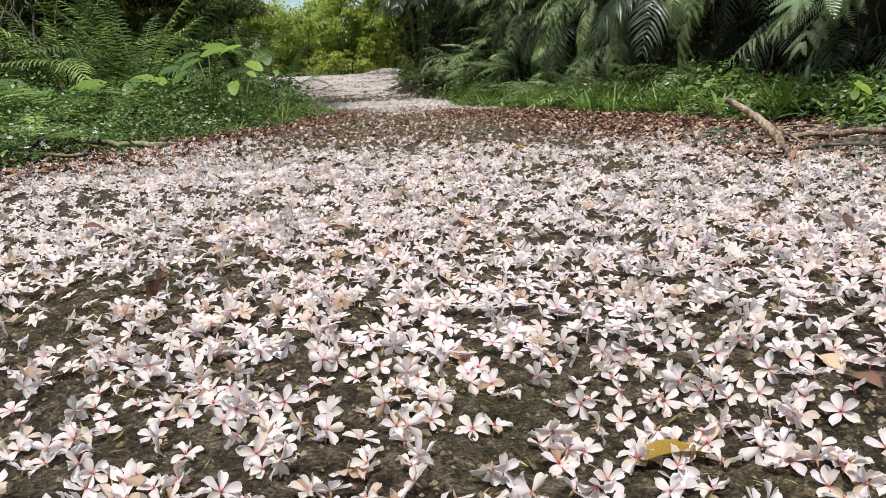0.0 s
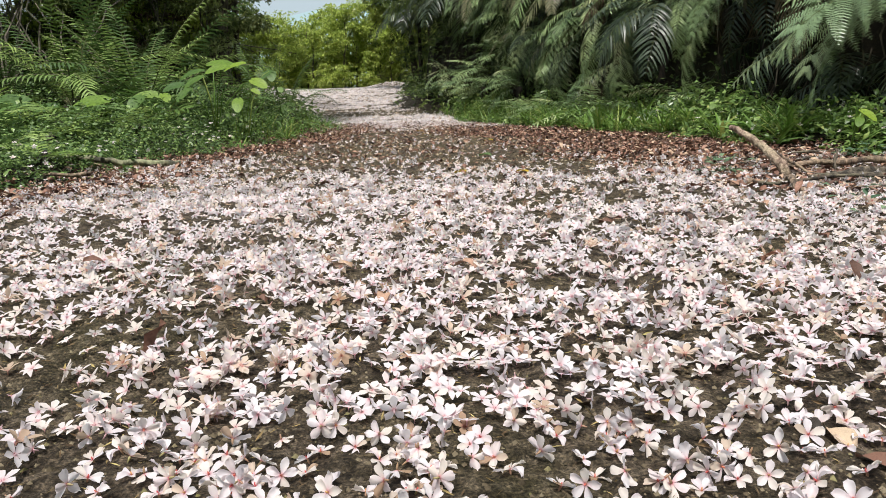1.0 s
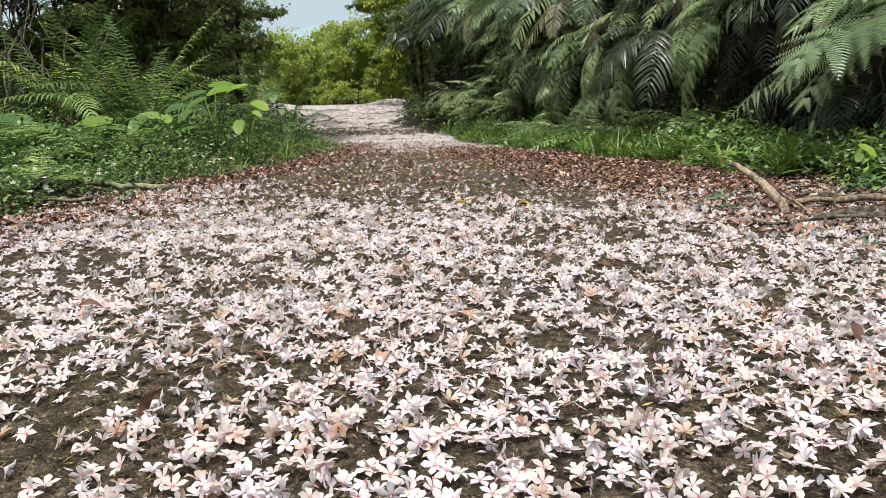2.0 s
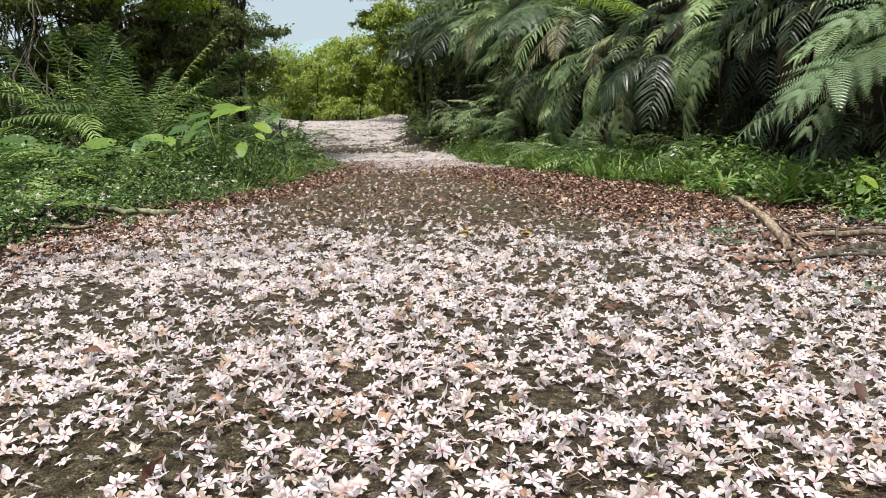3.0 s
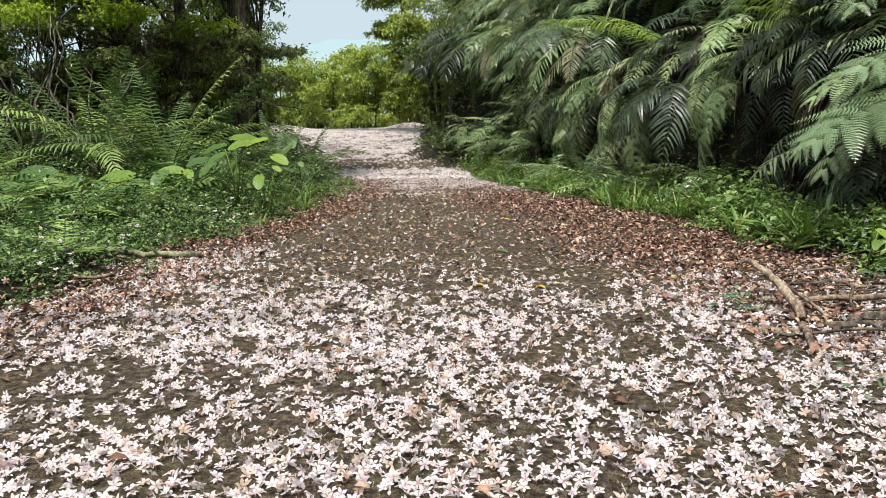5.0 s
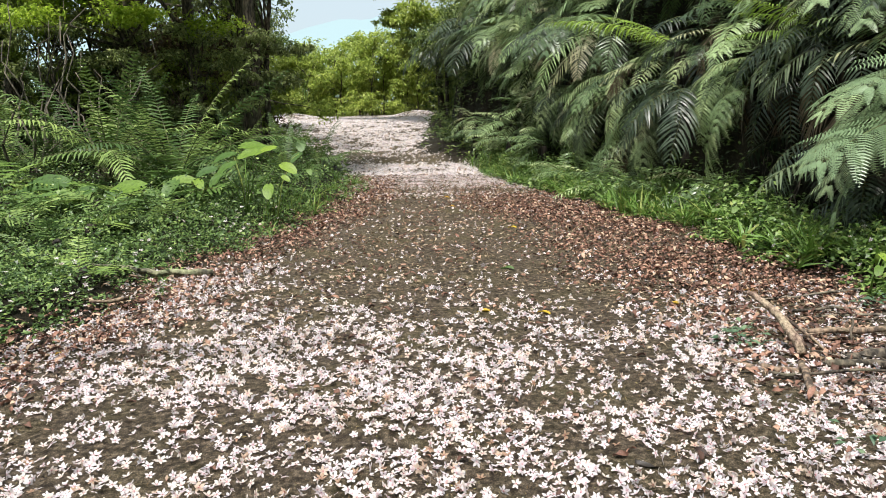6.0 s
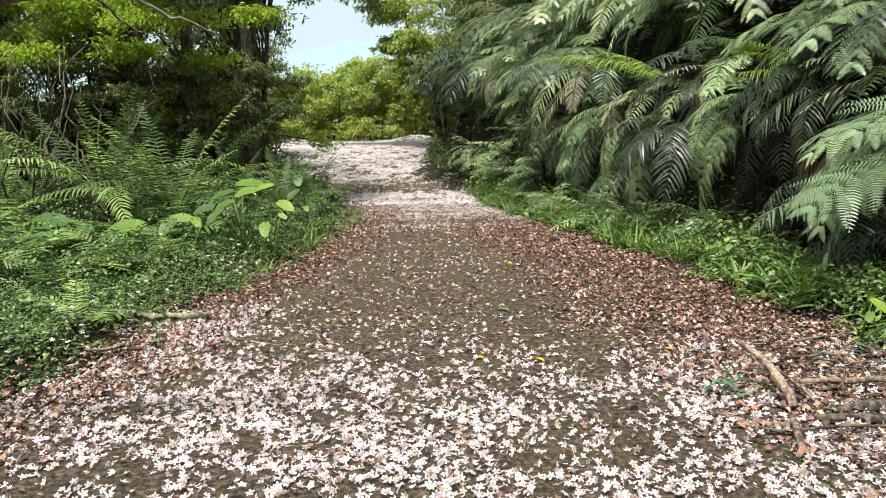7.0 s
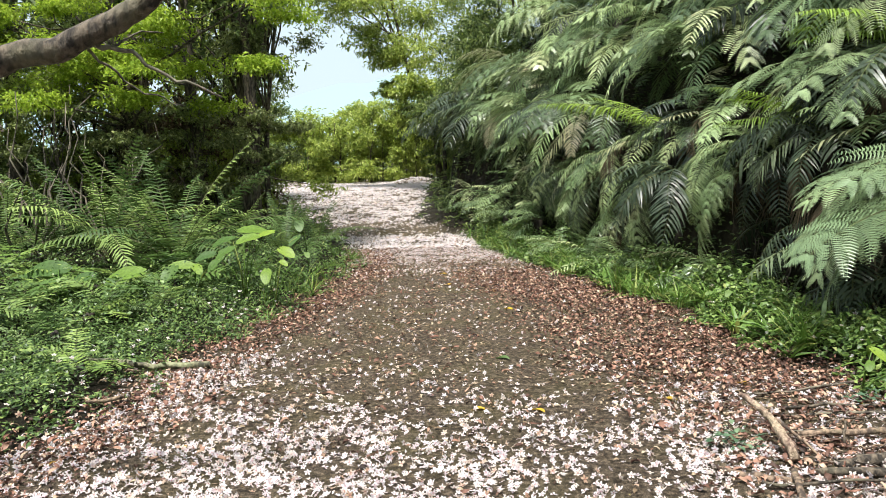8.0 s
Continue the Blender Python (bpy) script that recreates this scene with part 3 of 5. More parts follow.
# ferns round the bend, most with their shade put into the leaf colour
for y, off, size in ((12.6, 1.35, 0.85), (13.6, 1.4, 0.9), (14.8, 1.4, 0.95), (16.2, 1.4, 1.0), (15.4, 2.0, 1.1), (17.6, 1.4, 1.0), (19.2, 1.7, 1.0), (20.6, 1.7, 1.0), (22.4, 1.4, 1.0)):
    x = float(np.interp(y, RIGHT_Y, RIGHT_X)) + off
    fern("tree_fern", (x, y), BIG_SHADED if y > 17 or 13 < y < 14 else BIG, 9, 100, 90, size, (-8, 14), 0.9, "dark tree fern with drooping fronds at the bend", "tree fern", BANK)
fern("tree_fern", (-0.75, 24.8), BIG_SHADED, 11, 90, 120, 1.15, (-6, 14), 0.9, "dark tree fern with wide drooping fronds at the bend", "tree fern", BANK, 3.2)
for x, y, z, count, size in ((4.0, 7.0, 2.2, 5, 0.9), (4.4, 8.3, 2.9, 5, 1.0), (3.9, 10.2, 2.7, 5, 0.9), (4.5, 7.2, 3.0, 5, 1.0), (5.1, 8.6, 3.7, 6, 1.1), (4.3, 9.4, 3.4, 5, 1.0), (3.3, 11.6, 2.6, 5, 0.9), (5.2, 7.4, 4.1, 6, 1.1), (5.9, 9.0, 4.7, 6, 1.2), (5.0, 10.4, 4.3, 6, 1.1), (4.4, 12.0, 4.0, 6, 1.1), (5.6, 6.6, 4.4, 6, 1.0)):
    fern("tree_fern", (x, y), BIG_PALE, count, 95, 55, size, (-14, 6), 0.3, "tree fern with pale green arching fronds", "tree fern", BANK, z)
fern("tree_fern", (3.65, 5.6), NEAR_PALE, 3, 94, 34, 0.85, (-34, -8), 0.2, "tree fern with broad grey-green fronds hanging to the verge", "tree fern", BANK, 1.12)
fern("tree_fern", (3.95, 6.05), NEAR_PALE, 3, 90, 30, 0.8, (-24, -4), 0.2, "tree fern with broad grey-green fronds over the hollow", "tree fern", BANK, 1.5)
fern("tree_fern", (3.75, 6.3), NEAR_PALE, 3, 88, 24, 0.8, (-30, -16), 0.2, "tree fern with broad grey-green fronds hanging to the verge", "tree fern", BANK, 1.2)
fern("tree_fern", (2.65, 9.2), BIG_SHADED, 9, 92, 85, 0.7, (-14, 6), 0.2, "dark fern in the hollow of the bank", "fern", BANK, 1.35)
for x, y in ((2.3, 12.6), (2.1, 13.8), (3.4, 12.4), (2.6, 14.6), (1.9, 15.2), (1.5, 16.2), (2.3, 16.4), (1.3, 17.6), (3.6, 13.4)):
    fern("tree_fern", (x, y), BIG, 7, 98 + RNG.uniform(-12, 12), 90, 1.1, (-22, 10), 0.5, "tree fern with grey-green fronds high on the bank", "tree fern", BANK)
for x, y, size in ((3.55, 9.8, 0.95), (3.9, 10.5, 1.0), (4.2, 11.3, 1.05), (3.3, 10.8, 0.9), (4.4, 9.9, 1.1), (4.7, 10.8, 1.1)):
    fern("tree_fern", (x, y), BIG, 7, 92 + RNG.uniform(-12, 12), 80, size, (-16, 12), 0.35, "tree fern with long dark green arching fronds on the bank", "tree fern", BANK)
for x, y, face, size, count, z in ((3.65, 7.5, 82, 0.9, 3, 1.8), (4.3, 7.1, 88, 0.95, 4, 2.05), (2.7, 9.7, 30, 0.8, 3, 1.9)):
    fern("tree_fern", (x, y), BIG_NEW, count, face, 14 + 8 * count, size, (-4, 10), 0.15, "tree fern with upright young yellow-green fronds", "tree fern", BANK, z)
fern("tree_fern", (2.6, 9.6), BIG_NEW[:1], 1, 84, 0, 1.4, (-4, 0), 0.15, "tree fern with one long yellow-green frond arching from the bank", "tree fern", BANK, 1.95)
for i in range(24):
    y = 3.6 + 12.5 * (i + RNG.random()) / 24
    x = float(np.interp(y, RIGHT_Y, RIGHT_X)) + (RNG.uniform(1.5, 2.9) if 4.6 < y < 8.6 else RNG.uniform(0.8, 2.9))
    fern("fern", (x, y), FINE, int(RNG.integers(5, 8)), 85 + RNG.uniform(-15, 15), 85, RNG.uniform(0.75, 1.15), (-25, 12), 0.05, "delicate green fern drooping from the bank", "fern", BANK)
for i in range(8):
    y = 8.2 + 8.5 * (i + RNG.random()) / 12
    x = float(np.interp(y, RIGHT_Y, RIGHT_X)) + RNG.uniform(1.1, 2.2)
    fern("dead_fern", (x, y), DEAD, 3, 90, 50, RNG.uniform(0.45, 0.75), (-10, 10), 0.25, "withered brown fern hanging down the bank", "fern", BANK)

for i in range(11):
    y = 12.4 + 4.8 * (i + RNG.random()) / 11
    x = float(np.interp(y, RIGHT_Y, RIGHT_X)) + RNG.uniform(0.6, 1.0)
    fern("fern", (x, y), FINE, int(RNG.integers(5, 7)), 92, 80, RNG.uniform(0.7, 0.95), (-30, 5), 0.3 + 0.5 * RNG.random(), "green fern hanging beside the bend", "fern", BANK)

# the hollow under the overhang: fronds coloured dark for its shade, dry fronds and hanging roots
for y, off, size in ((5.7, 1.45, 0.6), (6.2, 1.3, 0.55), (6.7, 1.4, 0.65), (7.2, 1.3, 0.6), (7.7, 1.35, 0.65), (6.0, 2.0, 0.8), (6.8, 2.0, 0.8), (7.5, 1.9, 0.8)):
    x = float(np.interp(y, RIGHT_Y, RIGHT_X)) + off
    fern("tree_fern", (x, y), BIG_SHADED, 6, 88, 80, size, (-14, 6), 0.3, "dark fern in the hollow of the bank", "fern", BANK)
    fern("dead_fern", (x - 0.05, y + 0.25), DEAD, 3, 90, 50, size, (-10, 10), 0.25, "withered brown fern hanging down the bank", "fern", BANK)
for i in range(26):
    y = RNG.uniform(5.5, 8.2)
    x = float(np.interp(y, RIGHT_Y, RIGHT_X)) + RNG.uniform(0.86, 1.02)
    z = float(height(x, y))
    rv, rf_ = tube(wander((0.14, 0, 0.6 + 0.5 * RNG.random()), (RNG.uniform(-0.15, 0.0), RNG.uniform(-0.15, 0.15), 0), 8, 0.03), np.linspace(0.008, 0.003, 8), 5, 0.3)
    ob = new("hanging_root", mesh_of("hanging_root", rv, rf_, [BARK]))
    ob.location = (x, y, z)
    tagged(ob, "thin brown root hanging in the hollow", "root", "hanging roots")

# withered and shade-coloured fronds hanging over the cut face
for i in range(22):
    y = 5.4 + 7.6 * (i + RNG.random()) / 22
    x = float(np.interp(y, RIGHT_Y, RIGHT_X)) + RNG.uniform(1.05, 1.3)
    if i % 3 == 0:
        fern("dead_fern", (x, y), DEAD, 4, 90, 60, RNG.uniform(0.45, 0.7), (-40, -5), 0.1, "withered brown fern hanging down the bank", "fern", BANK)
    else:
        fern("tree_fern", (x, y), BIG_SHADED if i % 2 else BIG, int(RNG.integers(3, 6)), 90, 65, RNG.uniform(0.42, 0.62), (-60, -20), 0.1, "dark fern hanging over the cut face of the bank", "fern", BANK)
for i in range(13):
    y = 8.3 + 6.2 * (i + RNG.random()) / 13
    x = float(np.interp(y, RIGHT_Y, RIGHT_X)) + RNG.uniform(1.15, 1.35)
    fern("tree_fern", (x, y), BIG, int(RNG.integers(4, 6)), 88, 60, RNG.uniform(0.55, 0.75), (-56, -18), 0.1, "green fern hanging over the cut face of the bank", "fern", BANK)
for i in range(9):
    y = 7.6 + 6.0 * (i + RNG.random()) / 9
    x = float(np.interp(y, RIGHT_Y, RIGHT_X)) + RNG.uniform(0.55, 0.95)
    fern("fern", (x, y), FINE, int(RNG.integers(5, 8)), 85 + RNG.uniform(-15, 15), 95, RNG.uniform(0.55, 0.85), (-10, 14), 0.08, "delicate green fern at the foot of the bank", "fern", BANK)
fern("tree_fern", (3.9, 5.75), NEAR_PALE, 4, 92, 40, 0.8, (-30, -6), 0.2, "tree fern with pale grey-green arching fronds beside the verge", "tree fern", BANK, 1.4)

FLOOR = "ferns on the forest floor"
RNG = np.random.default_rng(22)
for x, y, size, count in ((-3.75, 9.4, 1.55, 26), (-4.7, 9.6, 1.5, 22), (-2.6, 10.4, 0.85, 12), (-5.5, 9.6, 1.0, 14), (-6.5, 10.2, 1.05, 14), (-3.6, 11.3, 1.0, 12), (-7.4, 9.0, 0.95, 12), (-2.4, 11.8, 0.9, 10), (-8.2, 8.0, 0.95, 10)):
    fern("sword_fern", (x, y), PLAIN, count, 34, 180, size, (-14, 14), 0.1, "upright fern with narrow ladder-like green fronds", "fern", FLOOR)
for i in range(22):
    y = RNG.uniform(5.2, 9.4)
    x = float(np.interp(y, LEFT_Y, LEFT_X)) - 0.55 - 4.6 * RNG.random()
    low = 0.62 if y < 8.6 and -0.6 < x / y < -0.2 else 1.0
    fern("fern", (x, y), FINE_MID if i % 5 else FINE_NEW, int(RNG.integers(5, 7)), 0, 180, low * (RNG.uniform(0.6, 0.85) + 0.06 * (y - 5)), (-12, 10), 0.07, "bushy green fern among low herbs", "fern", FLOOR)
for x, y, size in ((-5.2, 8.0, 0.85), (-4.7, 7.6, 0.8), (-4.1, 8.0, 0.8), (-3.7, 8.5, 0.85), (-3.3, 8.3, 0.75), (-4.9, 7.0, 0.75), (-4.2, 6.9, 0.7), (-3.6, 7.2, 0.65), (-3.0, 7.3, 0.55), (-5.6, 7.4, 0.85)):
    fern("fern", (x, y), FINE_NEW if size > 0.72 else FINE_MID, 5, RNG.uniform(0, 360), 160, size, (-12, 6), 0.12, "broad light green fern beside the path", "fern", FLOOR)
for i in range(16):
    y = RNG.uniform(5.0, 7.8)
    x = float(np.interp(y, LEFT_Y, LEFT_X)) - 0.35 - 3.4 * RNG.random()
    fern("fern", (x, y), (FINE, FINE_MID, FINE_NEW)[i % 3], int(RNG.integers(3, 6)), RNG.uniform(0, 360), 150, RNG.uniform(0.32, 0.5), (-10, 12), 0.03, "small light green fern among low herbs", "fern", FLOOR)
for x, y, size, face in ((-4.0, 9.0, 0.95, -75), (-4.55, 8.7, 1.0, 175), (-5.6, 8.4, 1.0, 0), (-4.6, 6.6, 0.7, 170), (-3.6, 6.9, 0.55, -60)):
    fern("fern", (x, y), FINE_NEW, 5, face, 80, size, (-8, 8), 0.1, "bright yellow-green fern with flat fronds", "fern", FLOOR)


# ---------------------------------------------------------------- broad leaves and low growth
def heart(size):
    """A heart-shaped leaf, stalk at its notch, tip along +y, gently cupped."""
    n = 20
    v, f, radial = [(0, 0, 0)], [], [0.0]
    for ring, k in enumerate((0.5, 1.0)):
        for i in range(n):
            a = 2 * np.pi * i / n
            r = (0.62 + 0.30 * np.cos(a) + 0.10 * np.cos(2 * a) + 0.12 * np.exp(-((a - 0) ** 2) * 6) + 0.12 * np.exp(-((a - 2 * np.pi) ** 2) * 6)) * (1 - 0.5 * np.exp(-((a - np.pi) ** 2) * 18))
            x, y = np.sin(a) * r * 0.72, np.cos(a) * r * 1.1
            v.append((x * size * k, y * size * k, size * (0.10 * abs(x) * k - 0.22 * (max(y, 0) * k) ** 2 + 0.02 * np.cos(7 * a) * k)))
            radial.append(k)
    for i in range(n):
        j = (i + 1) % n
        f += [(0, 1 + j, 1 + i), (1 + i, 1 + j, 1 + n + j), (1 + i, 1 + n + j, 1 + n + i)]
    return np.array(v), np.array(f), np.array(radial)


HEARTS = []
for s in (1.0, 0.85):
    hv_, hf_, hr_ = heart(s)
    HEARTS.append(mesh_of("heart_leaf", hv_, hf_, [TARO], tone=np.stack([hr_, hr_ * 0, hr_ * 0], -1)))


RNG = np.random.default_rng(25)


def taro(at, leaves, label):
    """A taro plant: each leaf (reach x, reach y, height, size, yaw) on its own stalk."""
    x, y = at
    top = new("taro_plant")
    top.location = (x, y, float(height(x, y)) - 0.02)
    for dx, dy, h, size, yaw in leaves:
        line = [(0, 0, 0), (dx * 0.3, dy * 0.3, h * 0.6), (dx * 0.75, dy * 0.75, h * 0.95), (dx, dy, h)]
        sv, sf = tube(line, [0.008, 0.006, 0.005, 0.004], 6)
        part("stalk", mesh_of("taro_stalk", sv, sf, [GRASS]), top)
        part("leaf", HEARTS[RNG.integers(2)], top, pose(dx, dy, h, 28 * math.cos(radians(yaw)) + RNG.uniform(-8, 8), -28 * math.sin(radians(yaw)) + RNG.uniform(-8, 8), yaw) @ Matrix.Scale(size * 0.72, 4))
    tagged(top, label, "taro", "taro plants")


def taro_leaves(at, tops):
    """Leaves of one plant from where they stand in the place."""
    x, y = at
    z = float(height(x, y)) - 0.02
    return [(a - x, b - y, c - z, size, yaw) for a, b, c, size, yaw in tops]


taro((-2.2, 10.2), taro_leaves((-2.2, 10.2), [(-2.27, 10.0, 0.86, 0.25, 190)]), "taro plant with one broad blue-green leaf")
taro((-2.15, 8.1), taro_leaves((-2.15, 8.1), [(-1.8, 8.3, 0.62, 0.12, 200), (-2.11, 7.73, 0.5, 0.19, 185), (-1.9, 8.3, 0.8, 0.16, 150), (-1.95, 7.75, 0.6, 0.12, 230)]), "green taro plant with heart-shaped leaves beside the path")
taro((-2.45, 8.05), taro_leaves((-2.45, 8.05), [(-2.5, 8.3, 0.9, 0.34, 282), (-2.3, 8.0, 0.85, 0.27, 120), (-2.5, 7.8, 0.74, 0.25, 130), (-2.62, 8.15, 0.82, 0.28, 112), (-2.0, 8.0, 0.7, 0.2, 230), (-2.75, 7.9, 0.68, 0.24, 120), (-2.15, 8.1, 0.88, 0.22, 100)]), "taro plant with bright yellow-green leaves among ferns")
taro((-2.95, 7.9), taro_leaves((-2.95, 7.9), [(-2.65, 7.85, 0.62, 0.2, 150), (-2.85, 7.7, 0.58, 0.19, 210), (-3.1, 7.7, 0.56, 0.24, 170)]), "taro plant with dull green leaves in the herbs")
taro((-3.6, 7.6), taro_leaves((-3.6, 7.6), [(-3.45, 7.6, 0.54, 0.42, 105), (-3.1, 7.75, 0.58, 0.3, 280)]), "taro plant with dull green leaves in the herbs")
taro((-4.2, 7.4), taro_leaves((-4.2, 7.4), [(-4.0, 7.7, 0.5, 0.3, 110), (-4.45, 7.9, 0.56, 0.45, 95)]), "taro plant with a wide grey-green leaf")
taro((2.55, 4.75), [(0.0, -0.1, 0.26, 0.1, 150), (0.1, 0.05, 0.3, 0.11, -150), (0.18, -0.12, 0.2, 0.1, 190)], "small taro plant with light green leaves at the verge")
taro((2.45, 7.0), [(0.0, -0.1, 0.28, 0.09, 150), (-0.12, 0.05, 0.25, 0.09, 120)], "small taro plant with light green leaves at the verge")


def strewn(count, weight, box, seed):
    """Places in a box (x0, x1, y0, y1), picked with the chance that weight(x, y) gives."""
    rng = np.random.default_rng(seed)
    xs, ys = [], []
    got = 0
    while got < count:
        x, y = rng.uniform(box[0], box[1], count * 3), rng.uniform(box[2], box[3], count * 3)
        keep = rng.random(count * 3) < weight(x, y)
        xs.append(x[keep])
        ys.append(y[keep])
        got += keep.sum()
    return np.concatenate(xs)[:count], np.concatenate(ys)[:count]


def sprigs(name, count, weight, box, seed, leaf_shapes, high, size, mat, label, category, per=7):
    """Low herbs: sprigs of several leaves that spread from thin stems."""
    x, y = strewn(count, weight, box, seed)
    tall = RNG.uniform(high[0], high[1], count) * (0.45 + 0.55 * step(4.5, 7.0, y)) * (0.5 + wave(x, y, 0.45)) * (0.25 + 0.75 * step(-0.1, 0.5, np.maximum(*beside(x, y))))
    x, y, tall = np.repeat(x, per), np.repeat(y, per), np.repeat(tall, per)
    n = len(x)
    yaw = RNG.uniform(0, 2 * np.pi, n)
    up = RNG.random(n) ** 0.7
    out = tall * 0.35 * RNG.random(n)
    px, py = x - np.sin(yaw) * out, y + np.cos(yaw) * out
    place = np.stack([px, py, height(px, py) + tall * up], -1)
    spin = turn(yaw, RNG.normal(0.15, 0.45, n), RNG.normal(0, 0.3, n))
    v, f, tone = bulk(leaf_shapes, RNG.integers(0, len(leaf_shapes), n), place, spin, RNG.uniform(size[0], size[1], n))
    tagged(new(name, mesh_of(name, v, f, [mat], tone=tone, smooth=False)), label, category, kind="stuff")


def simple_leaf(width, fold, droop):
    """A leaf of two halves folded on its midrib, for crowns seen from afar."""
    v = np.array([(0, 0, 0), (-width / 2, 0.42, fold * width / 2), (0, 1, -droop), (width / 2, 0.42, fold * width / 2)])
    return v, np.array([(0, 2, 1), (0, 3, 2)]), np.array([0, 0.4, 1, 0.4])


def herb_leaf(width, fold, droop):
    """A leaf of two folded halves with a bent midrib."""
    v = np.array([(0, 0, 0), (-width / 2, 0.42, fold * width / 2), (0, 1, -droop), (width / 2, 0.42, fold * width / 2), (0, 0.5, 0.06)])
    return v, np.array([(0, 4, 1), (1, 4, 2), (0, 3, 4), (3, 2, 4)]), np.array([0, 0.4, 1, 0.4, 0.4])


TREE_LEAVES = [simple_leaf(0.46, 0.4, 0.15), simple_leaf(0.36, 0.5, 0.3)]
SMALL_LEAVES = [herb_leaf(0.54, 0.3, 0.12), herb_leaf(0.42, 0.4, 0.25), herb_leaf(0.66, 0.2, 0.05)]


def left_verge(x, y):
    l, r = beside(x, y)
    return step(-2.4, -0.8, y) * step(-0.12, 0.35, l + 0.6 * (wave(x, y, 0.5) - 0.5)) * (1 - 0.55 * step(1.0, 5.0, l))


def right_verge(x, y):
    l, r = beside(x, y)
    return step(-2.4, -0.8, y) * step(-0.10, 0.25, r + 0.5 * (wave(x, y, 0.4) - 0.5)) * (1 - step(0.75, 1.3, r))


def bank_face(x, y):
    l, r = beside(x, y)
    hollow = 1 - 0.9 * step(4.9, 5.3, y) * (1 - step(7.4, 8.0, y)) * (1 - step(1.5, 1.9, r))
    return hollow * step(0.5, 1.0, r) * (1 - step(5.0, 7.0, r)) * (0.25 + step(0.5, 0.64, wave(x, y, 0.7)))


sprigs("undergrowth", 7000, left_verge, (-8.5, -1.4, -2.5, 13.5), 11, SMALL_LEAVES, (0.1, 0.46), (0.025, 0.065), HERB, "low green herbs covering the ground beside the path", "undergrowth")
sprigs("ground_cover", 11000, left_verge, (-4.6, -1.4, -2.5, 9.5), 12, SMALL_LEAVES, (0.02, 0.17), (0.018, 0.042), HERB, "dense mat of small green leaves beside the path", "undergrowth")
sprigs("verge_herbs", 6500, right_verge, (0.2, 4.4, -2.5, 16), 13, SMALL_LEAVES, (0.04, 0.4), (0.03, 0.085), VERGE, "green herbs at the foot of the bank", "undergrowth")
sprigs("bank_leaves", 6000, bank_face, (-1.5, 8, -2.0, 22), 14, TREE_LEAVES, (0.1, 0.6), (0.05, 0.11), CREEPER_SHADED, "leafy creepers between the ferns on the bank", "creeper")
sprigs("far_undergrowth", 2600, lambda x, y: step(0.0, 0.5, np.maximum(*beside(x, y))), (-14, 1.5, 13, 28), 15, TREE_LEAVES, (0.1, 0.6), (0.07, 0.16), CROWN, "dark green shrubs and herbs along the far path", "undergrowth")

GRASS_BLADES = [blade(1.0, 0.05, 0.3, d, 4, 0.35) for d in (0.25, 0.6, 0.95)]


def tuft(at, count, long, label):
    x, y = at
    yaw = RNG.uniform(0, 2 * np.pi, count)
    place = np.stack([RNG.normal(0, 0.035, count), RNG.normal(0, 0.035, count), np.zeros(count) - 0.01], -1)
    spin = turn(yaw, RNG.uniform(0.7, 1.4, count), RNG.normal(0, 0.15, count))
    v, f, tone = bulk(GRASS_BLADES, RNG.integers(0, 3, count), place, spin, RNG.uniform(0.6, 1.1, count) * long)
    ob = new("grass_clump", mesh_of("grass_clump", v, f, [GRASS], tone=tone, smooth=False))
    ob.location = (x, y, float(height(x, y)))
    tagged(ob, label, "grass", "grass clumps")


for i in range(80):
    y = 15 - 9.5 * RNG.random() ** 1.3
    tuft((float(np.interp(y, RIGHT_Y, RIGHT_X)) + RNG.uniform(0.02, 0.6), y), int(RNG.integers(14, 30)), RNG.uniform(0.18, 0.46), "clump of green grass at the foot of the bank")
BROAD_BLADES = [blade(1.0, w, 0.35, d, 4, 0.42) for w, d in ((0.15, 0.35), (0.19, 0.7), (0.13, 0.15))]
for i in range(16):
    y = 5.0 + 5.2 * (i + RNG.random()) / 16
    x = float(np.interp(y, RIGHT_Y, RIGHT_X)) + RNG.uniform(0.05, 0.5)
    n = int(RNG.integers(8, 14))
    v, f, tone = bulk(BROAD_BLADES, RNG.integers(0, 3, n), np.stack([RNG.normal(0, 0.02, n), RNG.normal(0, 0.02, n), RNG.uniform(-0.01, 0.08, n)], -1), turn(RNG.uniform(0, 6.28, n), RNG.uniform(0.4, 1.2, n), RNG.normal(0, 0.2, n)), RNG.uniform(0.16, 0.32, n))
    ob = new("verge_plant", mesh_of("verge_plant", v, f, [GRASS], tone=tone, smooth=False))
    ob.location = (x, y, float(height(x, y)))
    tagged(ob, "broad-bladed green plant at the foot of the bank", "plant", "verge plants")
for x, y in ((1.92, 8.5), (2.0, 8.3), (1.8, 8.75), (2.15, 8.2), (2.2, 7.6)):
    tuft((x, y), 24, 0.42, "tall clump of bright green grass at the verge")
for i in range(30):
    y = RNG.uniform(7.5, 13)
    tuft((float(np.interp(y, LEFT_Y, LEFT_X)) - RNG.uniform(0.02, 0.5), y), int(RNG.integers(12, 26)), RNG.uniform(0.15, 0.35), "clump of green grass beside the path")


